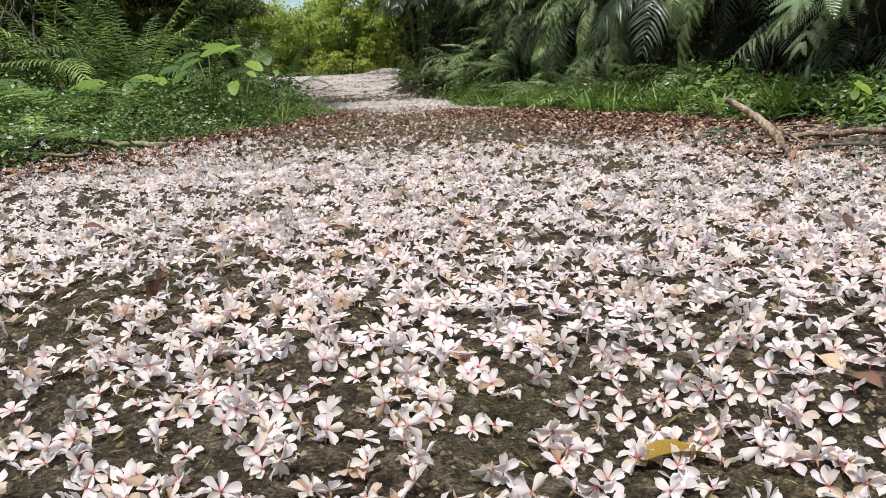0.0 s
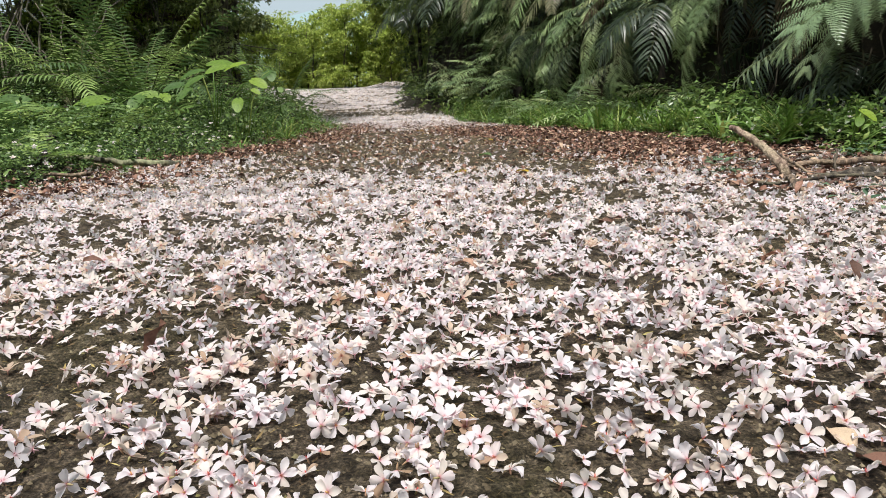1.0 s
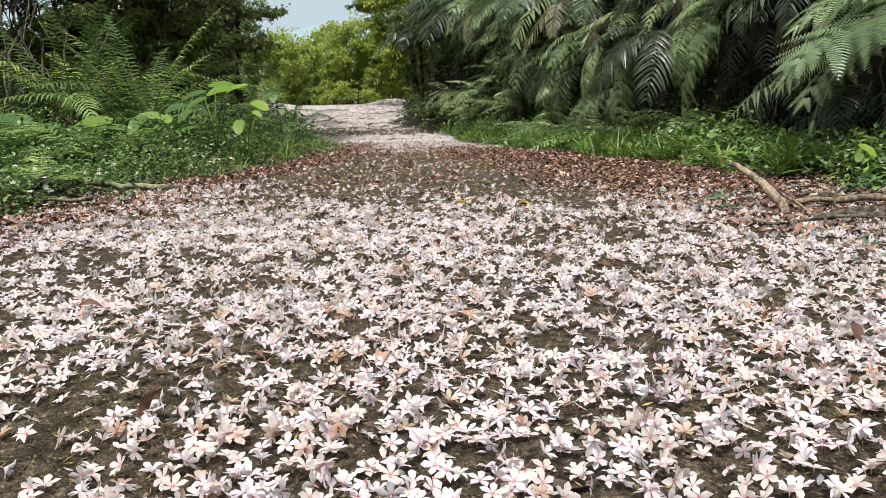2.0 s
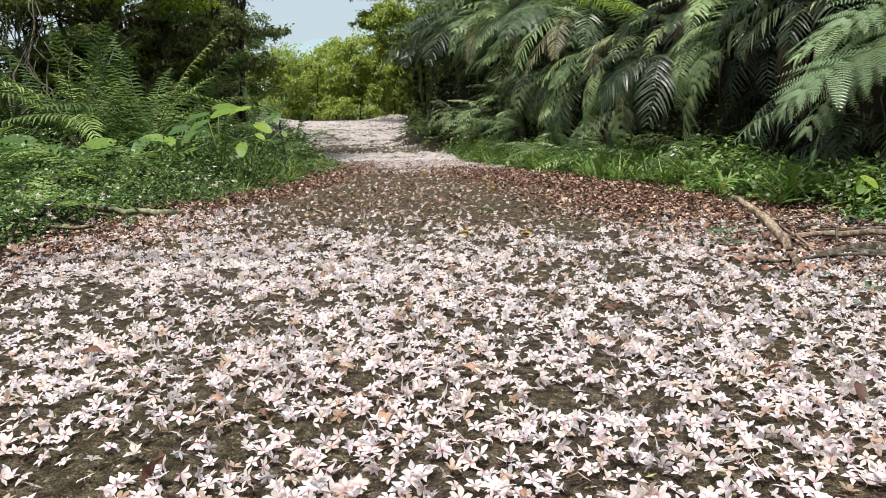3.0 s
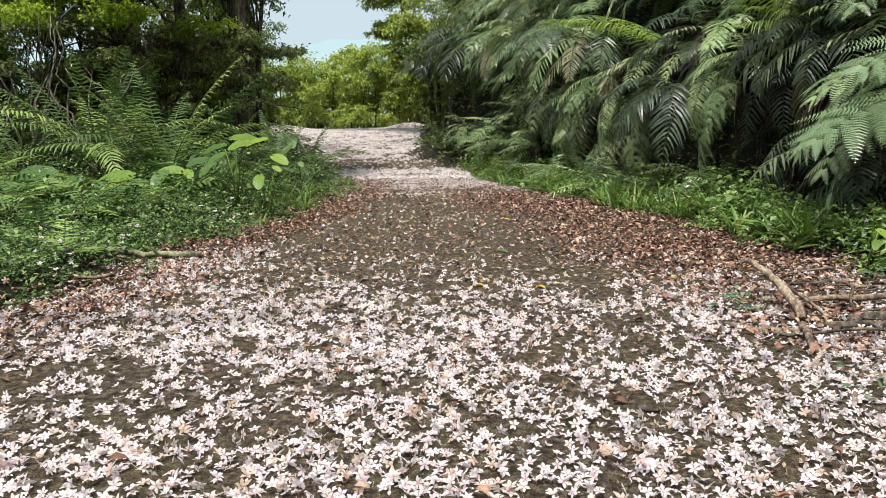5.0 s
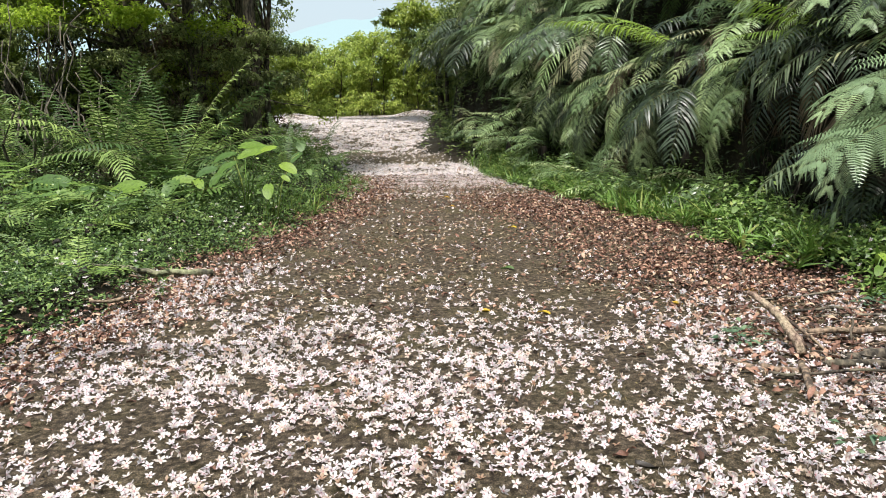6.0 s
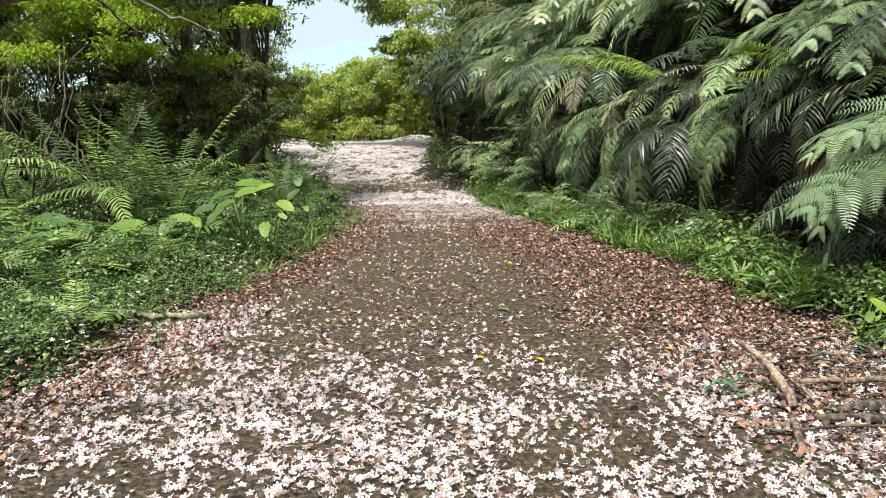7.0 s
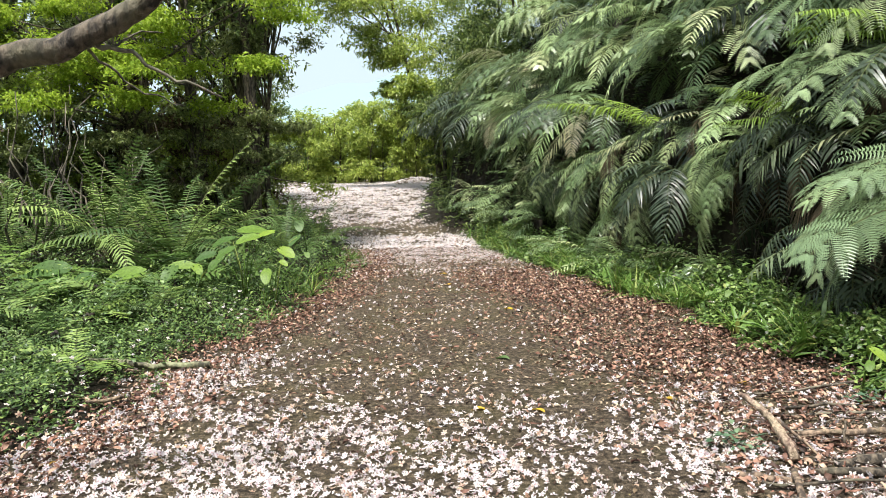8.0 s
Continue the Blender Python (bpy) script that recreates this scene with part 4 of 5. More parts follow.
# ---------------------------------------------------------------- trees and shrubs

def crown_arrays(centres, radii, count, size, flat=0.6):
    """Leaves in uneven clumps round the given centres."""
    centres, radii = np.asarray(centres, float), np.asarray(radii, float)
    # smaller clumps within each large one
    sub = 22
    k = np.repeat(np.arange(len(centres)), sub)
    d = RNG.normal(0, 1, (len(k), 3))
    d /= np.linalg.norm(d, axis=1)[:, None]
    twig = centres[k] + d * (radii[k] * RNG.uniform(0.25, 1.05, len(k)))[:, None] * [1, 1, flat]
    pick = RNG.integers(0, len(twig), count)
    place = twig[pick] + RNG.normal(0, 1, (count, 3)) * (radii[k][pick] * 0.17)[:, None] * [1, 1, 0.45]
    spin = turn(RNG.uniform(0, 2 * np.pi, count), RNG.normal(-0.25, 0.5, count), RNG.normal(0, 0.4, count))
    v, f, tone = bulk(TREE_LEAVES, RNG.integers(0, 2, count), place, spin, RNG.uniform(size * 0.65, size * 1.2, count))
    return v, f, tone, twig


def tree(name, at, trunk_line, trunk_r, clumps, count, leaf_size, leaf_mat, bark, label, flat=0.6, limbs=True):
    """A tree: a trunk along its line (from its foot), limbs that fork to each clump (x, y, z, radius), and a crown of leaves."""
    x, y = at
    top = new(name)
    top.location = (x, y, float(height(x, y)) - 0.05)
    line = np.concatenate([wander(a, b, 5, 0.02)[:-1] for a, b in zip(trunk_line[:-1], trunk_line[1:])] + [[trunk_line[-1]]])
    tv, tf = tube(line, np.linspace(trunk_r, trunk_r * 0.35, len(line)) * np.concatenate([[1.35, 1.12], np.ones(len(line) - 2)]), 10, 0.18)
    part("trunk", mesh_of("trunk", tv, tf, [bark]), top)
    centres = np.array([c[:3] for c in clumps], float)
    if limbs:
        for c in centres[::3 if len(centres) > 24 else 1]:
            k = int(np.clip(np.searchsorted(line[:, 2], c[2] * RNG.uniform(0.45, 0.8)), 1, len(line) - 1))
            lv, lf = tube(wander(line[k], c, 7, 0.06, 0.1), np.linspace(trunk_r * 0.34, 0.008, 7), 6, 0.2)
            part("limb", mesh_of("limb", lv, lf, [bark]), top)
    v, f, tone, twig = crown_arrays(centres, [c[3] for c in clumps], count, leaf_size, flat)
    part("crown", mesh_of("crown", v, f, [leaf_mat], tone=tone, smooth=False), top)
    return tagged(top, label, "tree", "trees")


# the wood beyond the ferns
RNG = np.random.default_rng(23)
for x, y, h, r in ((-4.4, 15.2, 7, 0.17), (-5.0, 15.9, 8, 0.12), (-6.3, 14.6, 7, 0.24), (-7.6, 16.5, 8, 0.15), (-8.6, 14.0, 7, 0.16), (-10.0, 16.2, 8, 0.2), (-9.0, 19.5, 7, 0.15), (-9.5, 20.5, 9, 0.2), (-12.5, 15.5, 8, 0.2), (-12.5, 20, 9, 0.2), (-5.9, 12.8, 6, 0.1), (-9.5, 11.5, 7, 0.14), (-11.0, 25, 7, 0.16)):
    lean = RNG.normal(0, 0.5, 2)
    clumps = [(RNG.normal(lean[0] - 0.4, 1.1), RNG.normal(lean[1], 1.1), RNG.uniform(0.42, 1.05) * h, RNG.uniform(0.6, 1.0)) for _ in range(13)]
    tree("tree", (x, y), [(0, 0, 0), (lean[0] * 0.4, lean[1] * 0.4, h * 0.45), (lean[0], lean[1], h * 0.9)], r, clumps, 3800 if x > -6 else 4300, 0.14, CROWN, BARK, "dark-trunked forest tree with dense green leaves")
for x, y, r in ((-3.85, 13.2, 0.14), (-4.2, 13.7, 0.09), (-4.8, 12.9, 0.12)):
    clumps = [(RNG.normal(-0.3, 0.9), RNG.normal(0, 0.8), RNG.uniform(4.6, 7.0), RNG.uniform(0.6, 0.9)) for _ in range(8)]
    tree("tree", (x, y), [(0, 0, 0), (0.1, 0, 2.2), (0.0, 0.1, 4.4), (0.1, 0.1, 6.8)], r, clumps, 1600, 0.14, CROWN, BARK, "tall dark-barked tree with its leaves high up")
for x, y, h in ((-6.3, 17.0, 7.5), (-8.2, 21.0, 6.5)):
    clumps = [(RNG.normal(0.9, 0.7), RNG.normal(0, 0.9), RNG.uniform(0.52, 1.05) * h, RNG.uniform(0.7, 1.0)) for _ in range(14)]
    tree("tree", (x, y), [(0, 0, 0), (0.1, 0, h * 0.45), (0.3, 0, h * 0.9)], 0.11, clumps, 9000, 0.14, HEDGE_LIT, BARK, "forest tree with light green leaves beside the bend")
for x, y, h in ((-4.7, 13.6, 2.0), (-5.1, 14.4, 3.0), (-4.9, 13.4, 3.0), (-6.6, 12.5, 3.0), (-5.0, 13.9, 2.4), (-7.2, 12.4, 2.2), (-8.2, 12.0, 2.6), (-5.7, 16.8, 2.4)):
    clumps = [(RNG.normal(0, 0.6), RNG.normal(0, 0.4), RNG.uniform(0.3, 1.05) * h, RNG.uniform(0.25, 0.45)) for _ in range(10)]
    tree("shrub", (x, y), [(0, 0, 0), (0.1, 0, h * 0.4), (0.0, 0, h * 0.8)], 0.03, clumps, 2600, 0.09, HEDGE_LIT, BARK, "open shrub with small light green leaves", 0.6)
for x, y, h in ((-4.6, 12.5, 2.5), (-4.0, 13.0, 2.3), (-4.3, 13.9, 2.9), (-5.4, 12.0, 2.0), (-7.6, 11.4, 2.6), (-6.6, 11.8, 3.0), (-8.4, 12.4, 3.4), (-7.2, 13.0, 3.6), (-5.9, 12.6, 2.6)):
    clumps = [(RNG.normal(0, 0.35), RNG.normal(0, 0.35), RNG.uniform(0.4, 1.05) * h, RNG.uniform(0.2, 0.36)) for _ in range(14)]
    tree("shrub", (x, y), [(0, 0, 0), (0.05, 0, h * 0.45), (0.0, 0, h * 0.85)], 0.03, clumps, 2600, 0.085, CROWN_OLIVE, BARK, "open shrub with glossy olive-green leaves", 0.45)
for x, y, h in ((-5.9, 13.3, 3.0), (-6.9, 13.6, 3.2), (-4.9, 14.6, 2.6), (-5.4, 13.2, 2.8)):
    clumps = [(RNG.normal(0, 0.4), RNG.normal(0, 0.3), RNG.uniform(0.25, 1.0) * h, RNG.uniform(0.35, 0.55)) for _ in range(9)]
    tree("shrub", (x, y), [(0, 0, 0), (0.1, 0, h * 0.4), (0.0, 0, h * 0.9)], 0.05, clumps, 2600, 0.12, CREEPER_DRY, BARK, "dead shrub hung with dry brown creepers", 1.1)
# thicket that closes the wood behind the trunks
for i in range(3, 19):
    x, y = -5.6 - 0.85 * i, 19.0 + 5.5 * math.sin(i * 1.7) ** 2 - 0.15 * i
    h = RNG.uniform(1.8, 3.0)
    clumps = [(RNG.normal(0, 0.7), RNG.normal(0, 0.7), RNG.uniform(0.1, 1.0) * h, RNG.uniform(0.5, 0.8)) for _ in range(13)]
    tree("shrub", (x, y), [(0, 0, 0), (0.05, 0, h * 0.4), (0.1, 0, h * 0.8)], 0.05, clumps, 1500, 0.2, CROWN, BARK, "dense dark green shrub in the wood", 0.8)
for i in range(9):
    x, y = -9.0 - 0.3 * i, 4.0 + 1.3 * i
    h = RNG.uniform(1.6, 2.6)
    clumps = [(RNG.normal(0, 0.6), RNG.normal(0, 0.7), RNG.uniform(0.1, 1.0) * h, RNG.uniform(0.5, 0.8)) for _ in range(12)]
    tree("shrub", (x, y), [(0, 0, 0), (0.05, 0, h * 0.4), (0.1, 0, h * 0.8)], 0.05, clumps, 3000, 0.15, CROWN, BARK, "dense dark green shrub in the wood", 0.8)
# spreading tree in front of the wood, its leaves coloured as if sunlit
tree("tree", (-5.6, 12.2), [(0, 0, 0), (0.15, 0, 1.6), (0.1, -0.1, 3.2), (0.5, -0.1, 4.8)], 0.08,
     [(RNG.uniform(-3.2, 3.1), RNG.uniform(-1.3, 0.2), 2.5 + 0.24 * (k % 9) + RNG.uniform(-0.1, 0.1), RNG.uniform(0.35, 0.7)) for k in range(46)], 34000, 0.08, CROWN_LIT, BARK, "spreading tree with yellow-green leaves coloured as sunlit", 0.28)
tree("tree", (-3.75, 13.6), [(0, 0, 0), (0.1, 0, 1.8), (0.25, 0, 3.2), (0.5, 0, 4.8)], 0.06,
     [(RNG.uniform(-0.5, 1.15), RNG.uniform(-0.6, 0.4), RNG.uniform(3.2, 5.6), RNG.uniform(0.25, 0.45)) for k in range(20)]
     + [(RNG.uniform(-0.3, 0.75), RNG.uniform(-0.3, 0.3), RNG.uniform(1.6, 2.5), RNG.uniform(0.2, 0.35)) for k in range(8)], 9500, 0.1, CROWN_OLIVE, BARK, "slender tree with glossy olive-green leaves beside the path", 0.5)
# shrubs at the bend
for x, y, h, n, leafm in ((-6.0, 17.6, 2.3, 2400, CROWN), (-6.6, 18.6, 2.6, 2400, HEDGE_LIT), (-6.3, 15.4, 1.8, 1500, CROWN), (-7.2, 17.5, 2.4, 2200, CROWN), (-7.6, 21.5, 2.6, 2200, HEDGE_LIT), (-8.5, 18.5, 2.5, 2200, CROWN), (-9.8, 14, 2.2, 2000, CROWN), (-7.0, 13.2, 1.9, 1800, CROWN)):
    clumps = [(RNG.normal(0, 0.6), RNG.normal(0, 0.5), RNG.uniform(0.3, 1.0) * h, RNG.uniform(0.35, 0.6)) for _ in range(9)]
    tree("shrub", (x, y), [(0, 0, 0), (0.05, 0, h * 0.4), (0.1, 0, h * 0.7)], 0.035, clumps, n * 2, 0.10, leafm, BARK, "leafy green shrub at the edge of the wood", 0.7)

# hedge of bamboo and shrubs behind the bend
RNG = np.random.default_rng(24)
for i in range(22):
    x, y = -14.5 + 0.68 * i + RNG.uniform(-0.3, 0.3), 35.4 + RNG.uniform(-1.0, 1.2) - 0.12 * i
    h = RNG.uniform(2.7, 3.6)
    clumps = [(RNG.normal(0, 0.55), RNG.normal(0, 0.5), RNG.uniform(0.05, 1.0) * h, RNG.uniform(0.45, 0.7)) for _ in range(11)]
    tree("shrub", (x, y), [(0, 0, 0), (0, 0, h * 0.4), (0.1, 0, h * 0.8)], 0.04, clumps, 3800, 0.16, HEDGE_LIT, BARK, "yellow-green shrub in a hedge, leaves coloured as sunlit", 0.8)
for i in range(9):
    x, y, h = -13.0 + 1.35 * i, 38.5 + RNG.uniform(-0.6, 0.6), RNG.uniform(3.0, 4.0)
    clumps = [(RNG.normal(0, 0.8), RNG.normal(0, 0.5), RNG.uniform(0.05, 1.0) * h, RNG.uniform(0.6, 0.9)) for _ in range(11)]
    tree("shrub", (x, y), [(0, 0, 0), (0, 0, h * 0.4), (0.1, 0, h * 0.8)], 0.04, clumps, 2600, 0.24, HEDGE_LIT, BARK, "yellow-green shrub in a hedge, leaves coloured as sunlit", 0.8)
for x, y, h in ((-8.6, 30.5, 4.6), (-9.6, 32.0, 5.2), (-9.2, 27.5, 3.6)):
    clumps = [(RNG.normal(0, 0.6), RNG.normal(0, 0.6), RNG.uniform(0.25, 1.0) * h, RNG.uniform(0.5, 0.8)) for _ in range(13)]
    tree("tree", (x, y), [(0, 0, 0), (0.05, 0, h * 0.4), (0.1, 0, h * 0.85)], 0.06, clumps, 5200, 0.15, CROWN, BARK, "young green tree where the path bends away")
STEMS = [tube([(0, 0, 0), (0.02, 0, 0.7), (0.08, 0, 1.5)], [0.02, 0.018, 0.01], 5)]
for i in range(70):
    x, y = RNG.uniform(-10.5, -1.6), RNG.uniform(33.6, 34.4)
    ob = new("bamboo_cane", bpy.data.meshes.get("bamboo_cane") or mesh_of("bamboo_cane", STEMS[0][0], STEMS[0][1], [GRASS]))
    ob.matrix_world = pose(x, y, float(height(x, y)) - 0.03, RNG.uniform(-6, 6), RNG.uniform(-10, 10), RNG.uniform(0, 360)) @ Matrix.Scale(RNG.uniform(0.6, 1.2), 4)
    tagged(ob, "thin pale bamboo cane at the foot of the hedge", "bamboo", "bamboo canes")
# airy tree over the bend
tree("tree", (-0.9, 26.0), [(0, 0, 0), (-0.2, 0, 1.6), (-1.0, 0, 3.6), (-1.6, 0, 6.5)], 0.12,
     [(-3.9, 0, 6.9, 0.9), (-4.4, 0.3, 8.0, 1.1), (-3.3, 0, 7.8, 1.1), (-2.2, 0.2, 6.7, 0.9), (-1.5, 0.31, 4.6, 1.17), (-0.6, -0.84, 3.4, 1.04), (-0.5, -0.39, 4.6, 1.30), (0.4, -0.78, 3.0, 1.17), (0.6, 0.71, 4.3, 1.30), (1.5, 0.49, 3.4, 1.30), (1.6, -0.44, 4.8, 1.30), (-1.4, 0.76, 5.8, 1.30), (-0.2, 0.14, 6.0, 1.43), (1.1, -0.37, 6.0, 1.43), (-2.4, -0.99, 6.3, 1.17), (-3.1, -0.24, 6.9, 1.17), (-1.2, 0.87, 7.3, 1.56), (0.4, -0.52, 7.6, 1.56), (-2.6, 0.82, 8.0, 1.43), (-1.1, -0.8, 3.3, 0.65), (2.4, -0.26, 6.2, 1.56), (-2.6, 0.45, 5.3, 1.04), (-3.5, 0.05, 6.0, 1.04), (-2.0, 0.04, 4.4, 0.78), (-1.7, 0.82, 3.3, 0.65), (-1.3, -0.74, 2.5, 0.65)], 32000, 0.15, HEDGE_LIT, BARK, "airy tree leaning over the bend of the path", 0.7)
for x, y, h in ((0.2, 22.5, 2.4), (-0.4, 25.0, 2.2), (1.2, 24.0, 3.2), (0.6, 19.5, 2.2), (2.6, 18.6, 3.0), (0.3, 21.0, 2.0), (1.4, 20.6, 3.0), (3.8, 16.0, 2.8), (4.8, 12.6, 2.0)):
    clumps = [(RNG.normal(-0.2, 0.6), RNG.normal(0, 0.6), RNG.uniform(0.1, 1.0) * h, RNG.uniform(0.45, 0.7)) for _ in range(11)]
    tree("shrub", (x, y), [(0, 0, 0), (-0.05, 0, h * 0.4), (-0.1, 0, h * 0.8)], 0.05, clumps, 4500, 0.13, CROWN, BARK, "dense green shrub on the bank", 0.8)
# trees above the bank
for x, y, h in ((5.5, 13.5, 5.5), (3.4, 17.5, 6), (8.6, 10.5, 5.0), (2.2, 20, 6), (5.6, 18.5, 7), (10, 6.0, 5)):
    clumps = [(RNG.normal(-0.6, 1.1), RNG.normal(-0.3, 1.0), RNG.uniform(0.15, 1.0) * h, RNG.uniform(0.8, 1.2)) for _ in range(10)]
    tree("tree", (x, y), [(0, 0, 0), (-0.2, 0, h * 0.5), (-0.4, 0, h * 0.9)], 0.13, clumps, 6000, 0.16, CROWN, BARK, "leafy green tree standing on top of the bank")

# unseen trees added behind and beside the view, to cut the ambient light
for x, y, h in ((-4.6, -3.5, 7), (4.8, -3.0, 7), (-2.2, -9.0, 8), (2.4, -9.5, 8), (-7.5, -6.0, 8), (7.5, -6.5, 8), (-8.5, 1.0, 7), (0.2, -13.0, 9)):
    clumps = [(RNG.normal(0, 1.3), RNG.normal(0, 1.2), RNG.uniform(0.12, 1.0) * h, RNG.uniform(0.9, 1.4)) for _ in range(14)]
    tree("tree", (x, y), [(0, 0, 0), (0.1, 0, h * 0.45), (0.2, 0, h * 0.9)], 0.15, clumps, 3600, 0.26, CROWN, BARK, "leafy tree added out of view to cut ambient light")

# the blossom tree whose limb reaches in overhead
limb_tree = tree("tung_tree", (-5.0, 3.7), [(0, 0, 0), (0.15, 0.1, 1.2), (0.3, 0.2, 3.0), (0.2, 0.2, 5.5)], 0.16,
                 [(-0.8, -1.2, 4.6, 0.9), (-1.2, 0, 5.4, 1.0), (-0.6, 1.0, 5.6, 0.9)], 1500, 0.16, CROWN, BARK, "blossom tree with a thick bare limb reaching over the path")
for pts, r0, r1 in (([(0.2, 0.1, 1.2), (1.8, -0.5, 1.62), (3.0, -0.7, 1.82), (3.21, -0.7, 1.86), (3.45, -0.7, 1.9), (3.64, -0.7, 1.98), (3.83, -0.7, 2.08), (4.2, -0.6, 2.5)], 0.066, 0.04),
                    ([(3.43, -0.7, 1.9), (3.55, -0.69, 1.925), (3.65, -0.68, 1.91), (3.76, -0.66, 1.87), (3.89, -0.62, 1.77), (4.05, -0.55, 1.71)], 0.014, 0.004),
                    ([(3.65, -0.68, 1.91), (3.72, -0.6, 1.97), (3.8, -0.5, 1.99)], 0.006, 0.002),
                    ([(3.55, -0.69, 1.925), (3.6, -0.6, 1.85), (3.7, -0.5, 1.74), (3.85, -0.45, 1.69)], 0.007, 0.002)):
    lv, lf = tube(np.concatenate([wander(a, b, 5, 0.006 if r0 > 0.05 else 0.008)[:-1] for a, b in zip(pts[:-1], pts[1:])] + [[pts[-1]]]), np.linspace(r0, r1, 4 * (len(pts) - 1) + 1), 10, 0.12)
    part("limb", mesh_of("limb", lv, lf, [BARK if r0 > 0.05 else BARK_PALE]), limb_tree)
# bare crooked stems of a dead shrub in the ferns
for x, y, w in ((-5.7, 9.6, 1.0), (-6.4, 10.8, 1.2), (-5.2, 10.6, 0.9)):
    top = new("dead_shrub")
    top.location = (x, y, float(height(x, y)))
    for i in range(6):
        a = RNG.uniform(0, 2 * np.pi)
        end = (math.cos(a) * w * 0.9, math.sin(a) * w * 0.5, RNG.uniform(1.2, 2.4) * w)
        bv, bf = tube(wander((0, 0, 0), end, 10, 0.09), np.linspace(0.022, 0.005, 10), 6, 0.2)
        part("stem", mesh_of("dead_stem", bv, bf, [BARK_PALE]), top)
    tagged(top, "leafless grey shrub with crooked branches", "shrub", "dead shrubs")


# ---------------------------------------------------------------- fallen wood
def stick(name, pts, r0, r1, mat, label, sway=0.008, group="fallen branches"):
    """A fallen branch through the given places; heights are above the ground."""
    line = np.concatenate([wander(a, b, 5, sway)[:-1] for a, b in zip(pts[:-1], pts[1:])] + [[pts[-1]]])
    line[:, 2] += height(line[:, 0], line[:, 1]) + np.linspace(r0, r1, len(line)) * 0.7
    bv, bf = tube(line, np.linspace(r0, r1, len(line)), 11, 0.4)
    return tagged(new(name, mesh_of(name, bv, bf, [mat])), label, "branch", group)


stick("broken_branch", [(1.525, 4.05, 0.24), (1.6, 3.98, 0.185), (1.65, 3.9, 0.125), (1.67, 3.68, 0.0)], 0.014, 0.027, PALEWOOD, "thick pale broken branch lying on the litter")
stick("branch", [(1.82, 3.99, 0.03), (2.1, 3.96, 0.045), (2.6, 3.93, 0.05)], 0.016, 0.019, DEADWOOD, "straight pale stick lying on the litter")
stick("branch", [(1.8, 4.8, 0.0), (2.1, 4.76, 0.02), (2.6, 4.95, 0.02)], 0.006, 0.009, BARK_PALE, "thin dark twig on the leaf litter")
stick("branch", [(1.9, 4.5, 0.0), (2.2, 4.52, 0.02), (2.7, 4.5, 0.0)], 0.008, 0.012, BARK, "thin dark twig on the leaf litter")
stick("branch", [(1.95, 4.38, 0.0), (2.3, 4.36, 0.02), (2.8, 4.32, 0.0)], 0.007, 0.01, BARK_PALE, "thin twig on the leaf litter")
stick("branch", [(1.27, 3.62, 0.0), (1.42, 3.5, 0.01), (1.6, 3.42, 0.0)], 0.014, 0.02, DEADWOOD, "short brown stick among the blossoms")
stick("branch", [(1.6, 3.52, 0.02), (1.55, 3.35, 0.02), (1.5, 3.15, 0.0)], 0.015, 0.018, DEADWOOD, "stub of a broken stick")
stick("branch", [(1.7, 3.52, 0.01), (1.9, 3.5, 0.02), (2.3, 3.5, 0.0)], 0.016, 0.022, BARK, "dark fallen branch on the litter")
stick("branch", [(1.4, 3.4, 0.02), (1.75, 3.36, 0.04), (2.1, 3.42, 0.02)], 0.008, 0.006, BARK, "thin dark twig among the blossoms")
stick("branch", [(1.62, 4.0, 0.17), (1.75, 3.86, 0.08), (1.84, 3.7, 0.0)], 0.01, 0.006, DEADWOOD, "forked twig beside the broken branch")
stick("fallen_log", [(1.85, 3.62, 0.0), (2.1, 3.66, 0.01), (2.5, 3.74, 0.0)], 0.024, 0.034, BARK, "dark rotten log at the foot of the verge")
stick("branch", [(2.05, 3.95, 0.12), (2.03, 3.9, 0.0)], 0.008, 0.008, BARK, "short upright twig stub")
for i in range(44):
    a, x, y = RNG.normal(0, 0.5), RNG.uniform(1.5, 2.5), RNG.uniform(3.1, 4.4)
    stick("twig", [(x, y, 0.03), (x + 0.18 * math.cos(a), y + 0.18 * math.sin(a), 0.03), (x + 0.35 * math.cos(a), y + 0.3 * math.sin(a) + 0.02, 0.0)], RNG.uniform(0.002, 0.006), 0.002, (BARK_PALE, BARK, DEADWOOD)[i % 3], "thin broken twig in the pile of branches", 0.012, "broken twigs")
stick("fallen_log", [(-3.0, 5.5, 0.03), (-2.75, 5.6, 0.05), (-2.5, 5.58, 0.05), (-2.25, 5.68, 0.03), (-2.05, 5.76, 0.01)], 0.02, 0.027, MOSSY, "mossy fallen branch among the herbs")
stick("branch", [(-2.6, 5.5, 0.04), (-2.35, 5.75, 0.0)], 0.008, 0.012, DEADWOOD, "short stick at the edge of the path")
stick("branch", [(-2.5, 4.7, 0.06), (-2.33, 4.88, 0.05)], 0.01, 0.014, DEADWOOD, "short stick in the herbs")
stick("branch", [(-1.35, 5.1, 0.0), (-1.2, 5.6, 0.0)], 0.004, 0.003, BARK, "thin twig on the path")

# seedlings by the fallen wood
SEEDLING_GREEN = leafy("seedling_green", [(0, (0.05, 0.1, 0.06)), (0.6, (0.1, 0.17, 0.1)), (1, (0.2, 0.28, 0.17))], 0.4, 0.25, 40, 0.5)
SEEDLING_LEAVES = [mesh_of("seedling_leaf", v, f, [SEEDLING_GREEN], tone=np.stack([r, 0 * r, 0 * r], -1)) for v, f, r in SMALL_LEAVES]
